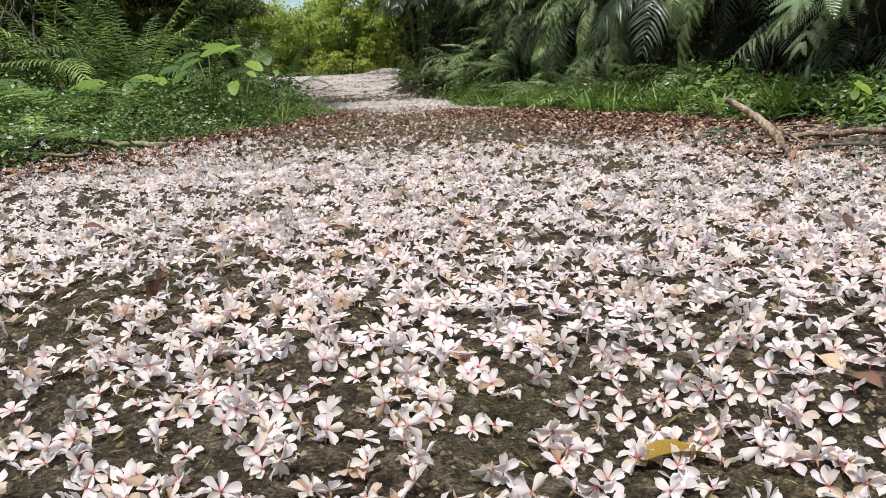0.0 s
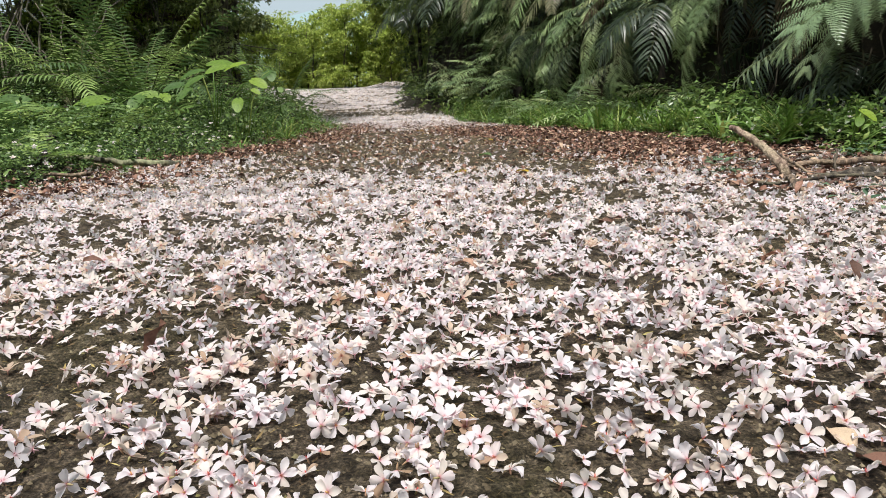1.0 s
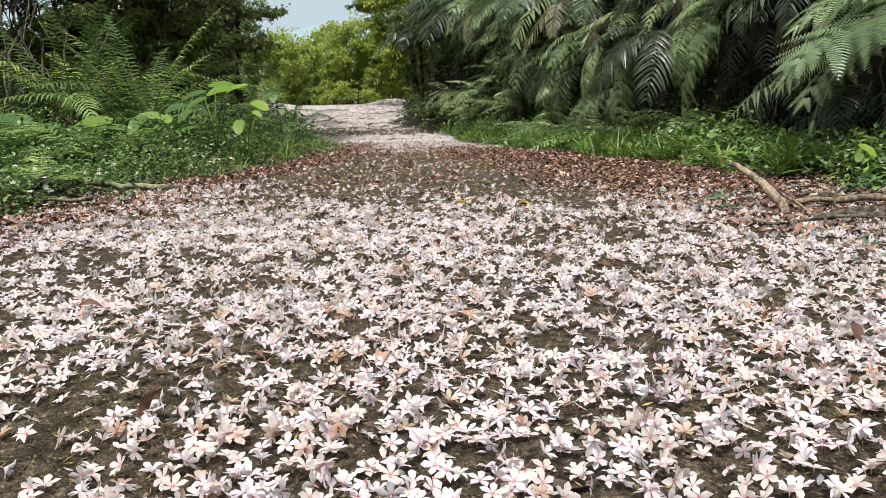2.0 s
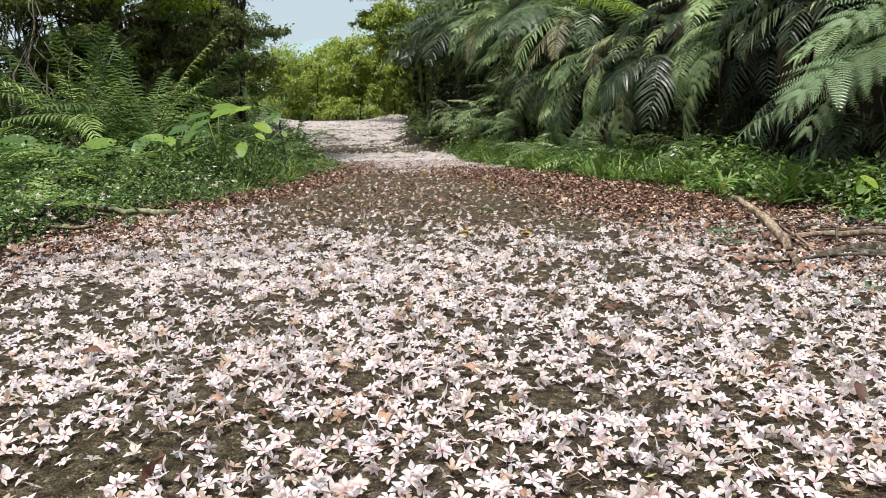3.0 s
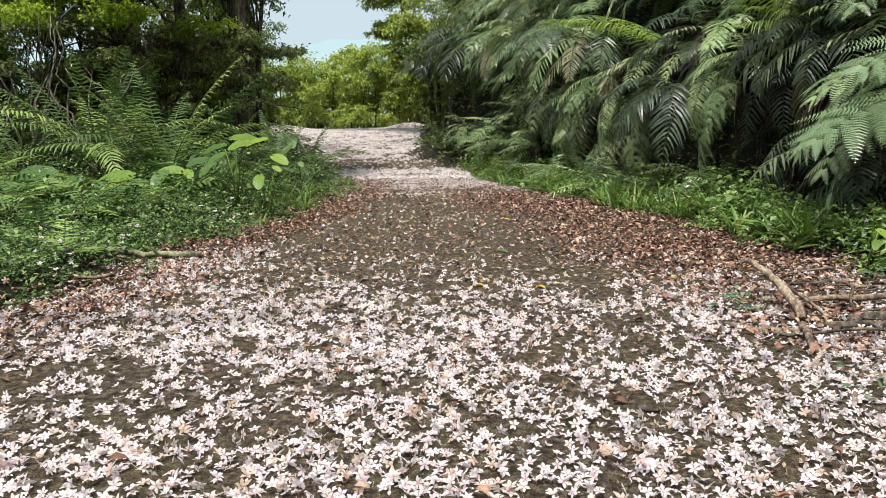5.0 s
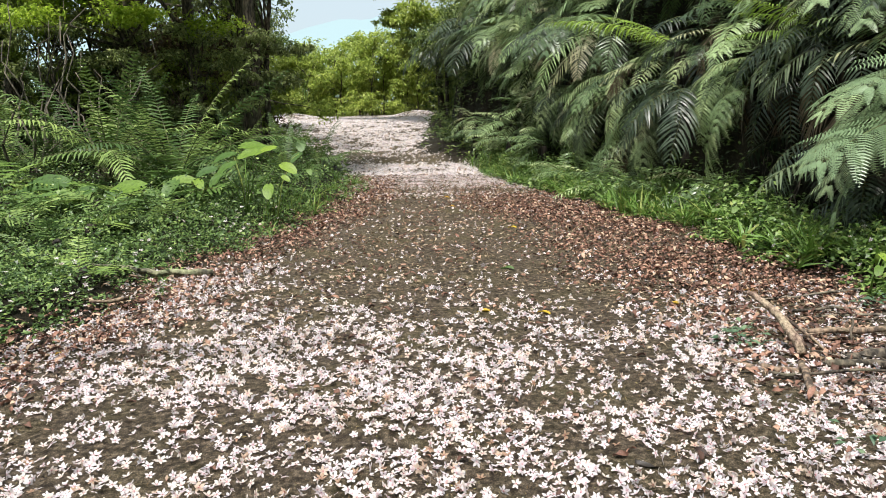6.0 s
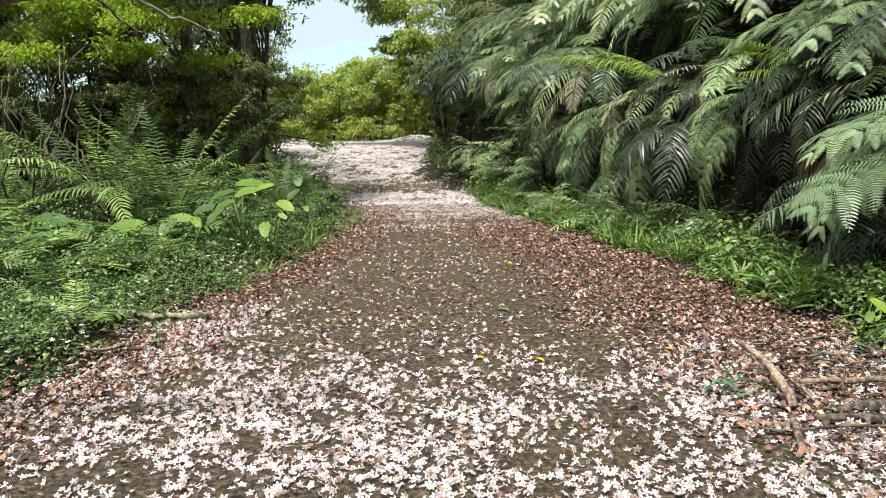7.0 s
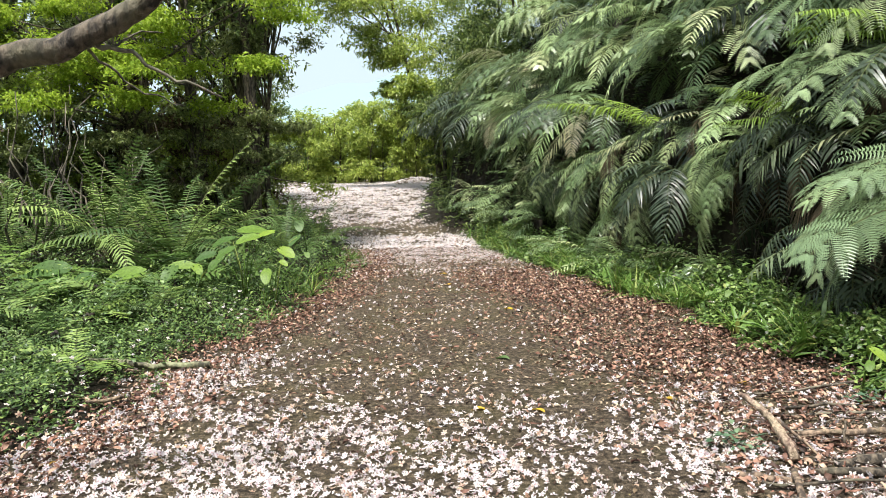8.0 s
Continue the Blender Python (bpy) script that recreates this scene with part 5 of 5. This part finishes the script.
for x, y, n in ((1.44, 3.86, 60), (1.9, 2.85, 40), (1.62, 2.72, 14), (2.1, 3.1, 40), (2.5, 4.55, 40), (1.45, 2.6, 10)):
    top = new("seedling")
    top.location = (x, y, float(height(x, y)))
    for i in range(n):
        a, out = RNG.uniform(0, 360), RNG.uniform(0, 0.13)
        part("leaf", SEEDLING_LEAVES[i % 3], top, pose(0, 0, RNG.uniform(0.0, 0.11), 0, 0, a) @ pose(0, out, 0, RNG.uniform(-10, 25), RNG.uniform(-20, 20), 0) @ Matrix.Scale(RNG.uniform(0.035, 0.06), 4))
    tagged(top, "small green seedling beside the fallen branches", "seedling", "seedlings")


# ---------------------------------------------------------------- fallen leaves
def dry_leaf(length, width, curl, twist, rows=5):
    """A dry leaf, arched along its length, its sides turned up."""
    v, f, radial = [], [], []
    for i in range(rows + 1):
        s = i / rows
        w = width / 2 * (np.sin(np.pi * s ** 0.85) if 0 < i < rows else 0.04)
        y, z = (s - 0.5) * length, curl * length * (1 - (2 * s - 1) ** 2)
        for k in (-1, 0, 1):
            v.append((k * w, y, z + abs(k) * w * 0.5 + k * twist * (s - 0.5) * width))
            radial.append(s)
    for i in range(rows):
        for k in (0, 1):
            a = i * 3 + k
            f += [(a, a + 1, a + 4), (a, a + 4, a + 3)]
    return np.array(v), np.array(f), np.array(radial)


DRY = [dry_leaf(1.0, 0.42, 0.10, 0.3), dry_leaf(1.0, 0.5, 0.04, -0.3), dry_leaf(1.0, 0.34, -0.08, 0.5), dry_leaf(0.8, 0.46, 0.16, -0.2)]
DRY_MESHES = {m.name: [mesh_of("fallen_leaf", v, f, [m], tone=np.stack([r, 0 * r, 0 * r], -1)) for v, f, r in DRY] for m in (LITTER, YELLOW, OCHRE, DARK_LEAF, HERB)}
for x, y, size, kind, mat, yaw, label in (
        (0.222, 0.7, 0.09, 0, OCHRE, 82, "large curled yellow-brown leaf on the earth"), (0.175, 1.078, 0.07, 2, DARK_LEAF, 70, "dark rolled leaf among the blossoms"),
        (0.315, 0.86, 0.06, 1, LITTER, 60, "brown dry leaf among the blossoms"), (0.47, 0.955, 0.055, 3, DARK_LEAF, 20, "black decayed leaf among the blossoms"),
        (0.5, 0.93, 0.06, 1, LITTER, 10, "brown dry leaf among the blossoms"), (0.505, 0.86, 0.05, 1, LITTER, 30, "brown dry leaf among the blossoms"),
        (0.64, 2.55, 0.085, 2, DARK_LEAF, 60, "dark rolled leaf among the blossoms"), (0.39, 2.24, 0.075, 3, LITTER, 20, "curled orange-brown leaf among the blossoms"),
        (0.47, 4.58, 0.085, 1, YELLOW, 70, "yellow leaf on the path"), (0.09, 4.6, 0.09, 1, YELLOW, 110, "yellow leaf on the path"), (1.32, 4.72, 0.1, 1, YELLOW, 80, "yellow leaf on the litter"),
        (-2.22, 3.77, 0.13, 1, YELLOW, 85, "bright yellow leaf at the edge of the path"), (0.3, 5.83, 0.11, 1, HERB, 80, "green leaf on the path"), (0.08, 6.29, 0.09, 3, LITTER, 20, "curled brown leaf on the path"),
        (0.45, 7.9, 0.1, 1, YELLOW, 70, "yellow leaf on the path"), (0.3, 9.1, 0.1, 1, YELLOW, 60, "yellow leaf on the path"), (-0.25, 9.6, 0.11, 1, YELLOW, 80, "yellow leaf on the path"), (-0.35, 10.6, 0.11, 1, YELLOW, 80, "yellow leaf on the path"),
        (-1.6, 4.05, 0.08, 1, YELLOW, 40, "yellow leaf on the path"), (-0.95, 5.0, 0.1, 1, LITTER, 80, "olive-brown leaf on the path"), (1.15, 4.25, 0.13, 1, LITTER, 75, "large brown leaf on the litter"), (1.9, 5.0, 0.1, 1, YELLOW, 50, "yellow leaf at the verge"), (2.45, 4.6, 0.09, 3, YELLOW, 30, "yellow leaf in the verge")):
    ob = new("fallen_leaf", DRY_MESHES[mat.name][kind])
    ob.matrix_world = pose(x, y, float(height(x, y)) + 0.004 + 0.08 * size * (kind == 2), RNG.uniform(-6, 6), RNG.uniform(-8, 8), yaw) @ Matrix.Scale(size, 4)
    tagged(ob, label, "leaf", "fallen leaves")


def litter_thick(x, y):
    l, r = beside(x, y)
    lump = 0.35 + 0.9 * wave(x, y, 0.5)
    on = (1 - step(-0.05, 0.45, np.maximum(l, r))) * step(0.9, 1.7, y)
    right = step(-2.0, -0.75, r) * step(2.2, 4.2, y) * (1 - step(8.5, 13, y)) * (0.75 + 0.25 * step(4.5, 5.5, y))
    leftside = step(-0.95, -0.15, l) * 0.7
    middle = 0.012 + 0.055 * step(3, 6, y)
    return on * lump * np.maximum(np.maximum(right * 0.9, leftside), middle)


LITTER_LEAVES = [dry_leaf(1.0, 0.42, 0.12, 0.4, 3), dry_leaf(1.0, 0.5, 0.05, -0.5, 2), dry_leaf(1.0, 0.3, -0.1, 0.7, 2), dry_leaf(0.8, 0.46, 0.2, -0.4, 3), dry_leaf(0.6, 0.5, 0.1, 0.6, 2)]
lx, ly = strewn(26000, litter_thick, (-3, 3.4, -1.5, 14), 31)
n = len(lx)
v, f, tone = bulk(LITTER_LEAVES, RNG.integers(0, 5, n), np.stack([lx, ly, height(lx, ly) + RNG.uniform(0.0, 0.012, n)], -1), turn(RNG.uniform(0, 2 * np.pi, n), RNG.normal(0, 0.3, n), RNG.normal(0, 0.35, n)), RNG.uniform(0.028, 0.075, n) * RNG.choice([0.6, 1.0], n), True)
tagged(new("leaf_litter", mesh_of("leaf_litter", v, f, [LITTER], tone=tone)), "reddish-brown dry leaves strewn over the path", "leaf litter", kind="stuff")

# withered petals trodden into the middle of the path
WITHERED = leafy("withered_petal", [(0, (0.14, 0.095, 0.06)), (0.5, (0.32, 0.24, 0.17)), (1, (0.55, 0.46, 0.36))], 0.7, 0.2, 90, 0.2)
lx, ly = strewn(2800, lambda x, y: (1 - step(-0.4, 0.2, np.maximum(*beside(x, y)))) * step(3.0, 4.5, y) * (1 - step(11, 13.5, y)) * (0.25 + wave(x, y, 0.4)), (-2.6, 2.6, 2.8, 14), 34)
n = len(lx)
v, f, tone = bulk(LITTER_LEAVES, RNG.integers(0, 5, n), np.stack([lx, ly, height(lx, ly) + 0.003], -1), turn(RNG.uniform(0, 2 * np.pi, n), RNG.normal(0, 0.25, n), RNG.normal(0, 0.3, n)), RNG.uniform(0.018, 0.05, n), True)
tagged(new("withered_petals", mesh_of("withered_petals", v, f, [WITHERED], tone=tone)), "pale tan withered petals trodden into the earth", "petals", kind="stuff")

# clods and grit of the trodden earth
CLODS = []
for i in range(4):
    ov = np.array([(1, 0, -0.2), (-1, 0, -0.2), (0, 1, -0.2), (0, -1, -0.2), (0.1, 0, 0.75)]) * RNG.uniform(0.6, 1.25, (5, 1))
    CLODS.append((ov, np.array([(0, 2, 4), (2, 1, 4), (1, 3, 4), (3, 0, 4)]), np.zeros(5)))
lx, ly = strewn(52000, lambda x, y: (1 - step(-0.1, 0.3, np.maximum(*beside(x, y)))) * (1 - 0.95 * step(0.9, 3.5, y)) * (0.3 + wave(x, y, 0.12)), (-2.0, 2.0, 0.4, 5), 33)
n = len(lx)
v, f, tone = bulk(CLODS, RNG.integers(0, 4, n), np.stack([lx, ly, height(lx, ly)], -1), turn(RNG.uniform(0, 6.28, n), 0 * lx, 0 * lx), 0.0016 + 0.0055 * RNG.random(n) ** 2.4)
tagged(new("soil_clods", mesh_of("soil_clods", v, f, [CLOD], tone=tone, smooth=False)), "small clods and grit on the damp brown earth", "soil", kind="stuff")

# crumbs of earth, straw and withered flower stalks
lx, ly = strewn(15000, lambda x, y: (1 - step(-0.1, 0.3, np.maximum(*beside(x, y)))) * (1 - 0.9 * step(1.0, 3.5, y)), (-2.6, 2.6, 0.4, 9), 32)
n = len(lx)
CRUMBS = [blade(1.0, 0.1, 0.4, 0.1, 2, 0.5), blade(1.0, 0.22, 0.8, -0.3, 2, 0.5), blade(1.0, 0.06, 0.2, 0.3, 2, 0.5)]
v, f, tone = bulk(CRUMBS, RNG.integers(0, 3, n), np.stack([lx, ly, height(lx, ly) + 0.003], -1), turn(RNG.uniform(0, 2 * np.pi, n), RNG.normal(0.05, 0.2, n), RNG.normal(0, 0.5, n)), RNG.uniform(0.006, 0.022, n), True)
tagged(new("plant_debris", mesh_of("plant_debris", v, f, [STRAW], tone=tone, smooth=False)), "fine straw, crumbs and withered flower stalks on the earth", "debris", kind="stuff")


# ---------------------------------------------------------------- blossoms
def petal_arrays(rows, cols, length=1.0, width=0.62, lift=0.16, curl=0.0, cup=0.35, crease=0.0):
    """One petal along +y from the flower's middle: narrow claw, broad rounded tip."""
    v, radial = [], []
    for i in range(rows + 1):
        s = i / rows
        w = width * 0.5 * (0.16 + 0.84 * np.sin(np.pi * min(s, 0.999) ** 1.15 * 0.93 + 0.06) ** 0.9 * (0.55 + 0.45 * s ** 0.5)) * (0.62 if i == rows else 1.0)
        for j in range(cols + 1):
            u = 2 * j / cols - 1
            v.append((u * w, (0.06 + 0.94 * s) * length - (0.06 * u * u if i == rows else 0), lift * s * length + curl * s * s * length + cup * w * u * u + crease * s * math.sin(4.1 * u + 7 * s + 9 * curl)))
            radial.append(s)
    f = []
    for i in range(rows):
        for j in range(cols):
            a = i * (cols + 1) + j
            f += [(a, a + 1, a + cols + 2), (a, a + cols + 2, a + cols + 1)]
    return np.array(v), np.array(f), np.array(radial)


def flower_arrays(rows, cols, petals=5, lift=0.16, curl=0.0, cup=0.35, tail=True, uneven=0.0):
    pieces, radial = [], []
    for k in range(petals):
        v, f, r = petal_arrays(rows, cols, 1.0 + uneven * RNG.uniform(-0.3, 0.1), 0.62, lift + uneven * RNG.uniform(-0.4, 0.6), curl + uneven * RNG.uniform(-0.5, 0.5), cup)
        pieces.append((v @ turn(2 * np.pi * k / 5 + uneven * RNG.uniform(-0.4, 0.4), 0, 0).T, f))
        radial.append(r)
    if tail:
        v, f = tube([(0, 0, 0.1), (0.03, 0, -0.35)], [0.07, 0.04], 3)
        pieces.append((v, f))
        radial.append(np.full(len(v), 0.1))
    v, f = merged(pieces)
    return v, f, np.concatenate(radial)


BLOSSOMS = [flower_arrays(3, 2, 5, 0.12), flower_arrays(3, 2, 5, 0.25, 0.1), flower_arrays(3, 2, 5, 0.3, -0.25, uneven=0.5), flower_arrays(3, 2, 5, 0.75, -0.2, uneven=0.5),
            flower_arrays(3, 2, 4, 0.15, -0.1, uneven=0.4), flower_arrays(3, 2, 2, 0.2, 0.1, uneven=0.3), flower_arrays(3, 2, 1, 0.1, 0.1, tail=False), flower_arrays(3, 2, 5, 0.9, -0.7, uneven=0.9)]
NEAR_BLOSSOMS = [flower_arrays(2, 2, 5, 0.12), flower_arrays(2, 2, 5, 0.25, 0.1), flower_arrays(2, 2, 5, 0.3, -0.25, uneven=0.5), flower_arrays(2, 2, 5, 0.75, -0.2, uneven=0.5),
                 flower_arrays(2, 2, 4, 0.15, -0.1, uneven=0.4), flower_arrays(2, 2, 2, 0.2, 0.1, uneven=0.3), flower_arrays(2, 2, 1, 0.1, 0.1, tail=False), flower_arrays(2, 2, 5, 0.9, -0.7, uneven=0.9)]
MID_BLOSSOMS = [flower_arrays(2, 1, 5, 0.12, 0, 0, False), flower_arrays(2, 1, 5, 0.25, 0.1, 0, False), flower_arrays(2, 1, 5, 0.3, -0.25, 0, False, uneven=0.5), flower_arrays(2, 1, 5, 0.75, -0.2, 0, False, uneven=0.5),
                flower_arrays(2, 1, 4, 0.15, -0.1, 0, False, uneven=0.4), flower_arrays(2, 1, 2, 0.2, 0.1, 0, False, uneven=0.3), flower_arrays(2, 1, 1, 0.1, 0.1, 0, False), flower_arrays(2, 1, 5, 0.9, -0.7, 0, False, uneven=0.9)]
FAR_BLOSSOMS = [flower_arrays(1, 1, 5, 0.15, 0.0, 0, False), flower_arrays(1, 1, 5, 0.35, 0.0, 0, False, 0.5)]
for uneven in (0.0, 0.5):
    # three broad petals stand for the flower where it is a speck
    FAR_BLOSSOMS.append(tuple(np.concatenate(z) for z in zip(*[
        (np.array([(0, 0, 0.05), (-0.55, 0.9, 0.2 + uneven * RNG.uniform(-0.1, 0.5)), (0.55, 0.95, 0.2)]) @ turn(2.094 * k, 0, 0).T, np.array([(3 * k, 3 * k + 2, 3 * k + 1)]), np.array([0.15, 0.9, 0.9])) for k in range(3)])))


def blossom_thick(x, y):
    """How thick the blossoms lie, from 0 to 1."""
    l, r = beside(x, y)
    on = 1 - step(-0.1, 0.35, np.maximum(l, r) + 0.3 * (wave(x, y, 0.3) - 0.5))
    along = np.interp(y, [-1.6, 0.3, 1.0, 1.5, 3.2, 4.2, 5.0, 6.0, 8, 10.3, 11.5, 12.6, 15.2, 15.9, 17.2, 18.2, 22, 27, 33.6, 34.5], [0.02, 0.9, 0.97, 0.97, 0.9, 0.55, 0.16, 0.045, 0.03, 0.05, 0.25, 1.0, 1.0, 0.08, 0.1, 0.6, 0.5, 0.7, 0.8, 0.0])
    # they lie longer along both sides than on the trodden middle
    sides = np.maximum(step(-1.25, -0.35, l) * (1 - step(5.4, 6.8, y)), 0.8 * step(-1.9, -1.0, r) * (1 - step(4.6, 5.6, y)))
    along = np.maximum(along, 0.62 * sides * step(3.4, 4.2, y))
    bare = 0.24 - 0.19 * step(15, 18, y) + 0.4 * (1 - step(1.0, 1.6, y)) + 1.15 * step(0.27, 0.6, 0.4 * wave(x, y, 0.5) + 0.6 * wave(x, y, 0.14))
    # a thick drift where the limb hangs over
    bare = np.maximum(bare, 0.95 * np.exp(-(((x - 0.45) / 0.28) ** 2 + ((y - 2.0) / 0.4) ** 2)))
    # trodden strip down the middle and a bare patch on the near left
    track = 1 - 0.35 * np.exp(-((x - 0.55) / 0.35) ** 2) * step(3.2, 4.5, y) * (1 - step(10, 11, y))
    patch = (1 - 0.75 * np.exp(-(((x + 0.66) / 0.36) ** 2 + ((y - 1.5) / 0.24) ** 2))) * (1 - 0.2 * step(1.3, 1.7, x) * step(3.0, 3.5, y))
    return np.clip(on * along * bare * track * patch, 0, 1)


def lie(n, flat):
    """How fallen blossoms come to rest: most face up, some on their sides or faces."""
    tilt = np.where(RNG.random(n) < flat, RNG.normal(0, 0.42, n), RNG.uniform(0.5, 2.9, n))
    return turn(RNG.uniform(0, 2 * np.pi, n), tilt, RNG.normal(0, 0.2, n))


lx, ly = strewn(30500, lambda x, y: blossom_thick(x, y) * ~((np.abs(x) < 0.55) & (y > 0.6) & (y < 1.0)), (-3.0, 3.2, -1.6, 11.2), 41)
n = len(lx)
kinds = RNG.choice(8, n, p=[0.24, 0.18, 0.16, 0.12, 0.08, 0.05, 0.07, 0.10])
v, f, tone = bulk(BLOSSOMS + NEAR_BLOSSOMS + MID_BLOSSOMS, kinds + 8 * ((ly > 1.3) | (ly < 0.5)) + 8 * ((ly > 2.2) | (ly < 0.3)), np.stack([lx, ly, height(lx, ly) + RNG.random(n) ** 3 * 0.018], -1), lie(n, 0.68), RNG.uniform(0.0175, 0.0238, n), True)
tagged(new("blossom_carpet", mesh_of("blossom_carpet", v, f, [PETAL], tone=tone)), "fallen white-pink tung blossoms thickly covering the path", "blossoms", kind="stuff")
lx, ly = strewn(46000, blossom_thick, (-11, 1.2, 11.0, 34.4), 42)
n = len(lx)
v, f, tone = bulk(FAR_BLOSSOMS, RNG.integers(0, 2, n) + np.where(ly > 14, 2, 0), np.stack([lx, ly, height(lx, ly) + 0.004], -1), lie(n, 0.8), RNG.uniform(0.021, 0.028, n) * np.where(ly > 14, 1.1, 1.0), True)
tagged(new("distant_blossom_carpet", mesh_of("distant_blossom_carpet", v, f, [PETAL], tone=tone)), "white blossoms covering the far bend of the path", "blossoms", kind="stuff")
lx, ly = strewn(260, lambda x, y: step(0.0, 0.3, np.maximum(*beside(x, y))) * (1 - step(0.5, 1.2, np.maximum(*beside(x, y)))), (-3.6, 3.4, 2.5, 9), 43)
n = len(lx)
v, f, tone = bulk(BLOSSOMS, RNG.integers(0, 3, n), np.stack([lx, ly, height(lx, ly) + RNG.uniform(0.04, 0.16, n)], -1), lie(n, 0.8), RNG.uniform(0.019, 0.025, n), True)
tagged(new("caught_blossoms", mesh_of("caught_blossoms", v, f, [PETAL], tone=tone)), "white blossoms caught on the herbs beside the path", "blossoms", kind="stuff")

# the nearest blossoms, one by one
PETALS = []
for lift, curl, cup, crease in ((0.14, 0.0, 0.4, 0.04), (0.3, -0.1, 0.7, 0.06), (0.45, -0.5, 0.6, 0.09), (0.7, -0.75, 0.9, 0.12), (0.05, 0.35, 0.8, 0.1), (0.2, -0.3, 0.3, 0.13)):
    pv, pf, pr = petal_arrays(6, 4, 1.0, 0.6, lift, curl, cup, crease)
    PETALS.append(mesh_of("petal", pv, pf, [PETAL], tone=np.stack([pr, 0 * pr, 0 * pr], -1)))
sv, sf = tube([(0, 0, -0.04), (0, 0, 0.1), (0.01, 0, 0.24)], [0.05, 0.045, 0.03], 6)
STAMENS = mesh_of("stamen_column", sv, sf, [STAMEN])
cv, cf = tube([(0, 0, 0.0), (0, 0, -0.14), (0.05, 0.02, -0.4)], [0.07, 0.08, 0.035], 6)
CALYX = mesh_of("calyx", cv, cf, [CALYX_SKIN])
lx, ly = strewn(300, blossom_thick, (-0.55, 0.55, 0.6, 1.0), 44)
for x, y in zip(lx, ly):
    top = new("blossom")
    fresh = RNG.random() < 0.5
    m = Matrix(lie(1, 0.62)[0].tolist()).to_4x4()
    size = RNG.uniform(0.0175, 0.0228)
    for k in range(5):
        part("petal", PETALS[RNG.integers(2) if fresh else RNG.integers(6)], top, pose(0, 0, 0, RNG.uniform(-8, 12) * (1 if fresh else 2.2), RNG.uniform(-9, 9) * (1 if fresh else 3), 72 * k + RNG.uniform(-7, 7) * (1 if fresh else 2)))
    part("stamen_column", STAMENS, top)
    part("calyx", CALYX, top)
    low = min((m @ Vector((math.sin(a) * 0.9, math.cos(a) * 0.9, 0.15))).z for a in np.arange(10) * 0.628)
    low = min(low, (m @ Vector((0, 0, -0.4))).z * 0.6)
    top.matrix_world = Matrix.Translation((x, y, float(height(x, y)) - low * size)) @ m @ Matrix.Scale(size, 4)
    tagged(top, "fallen five-petalled white blossom with a pink heart", "blossom", "fallen blossoms")
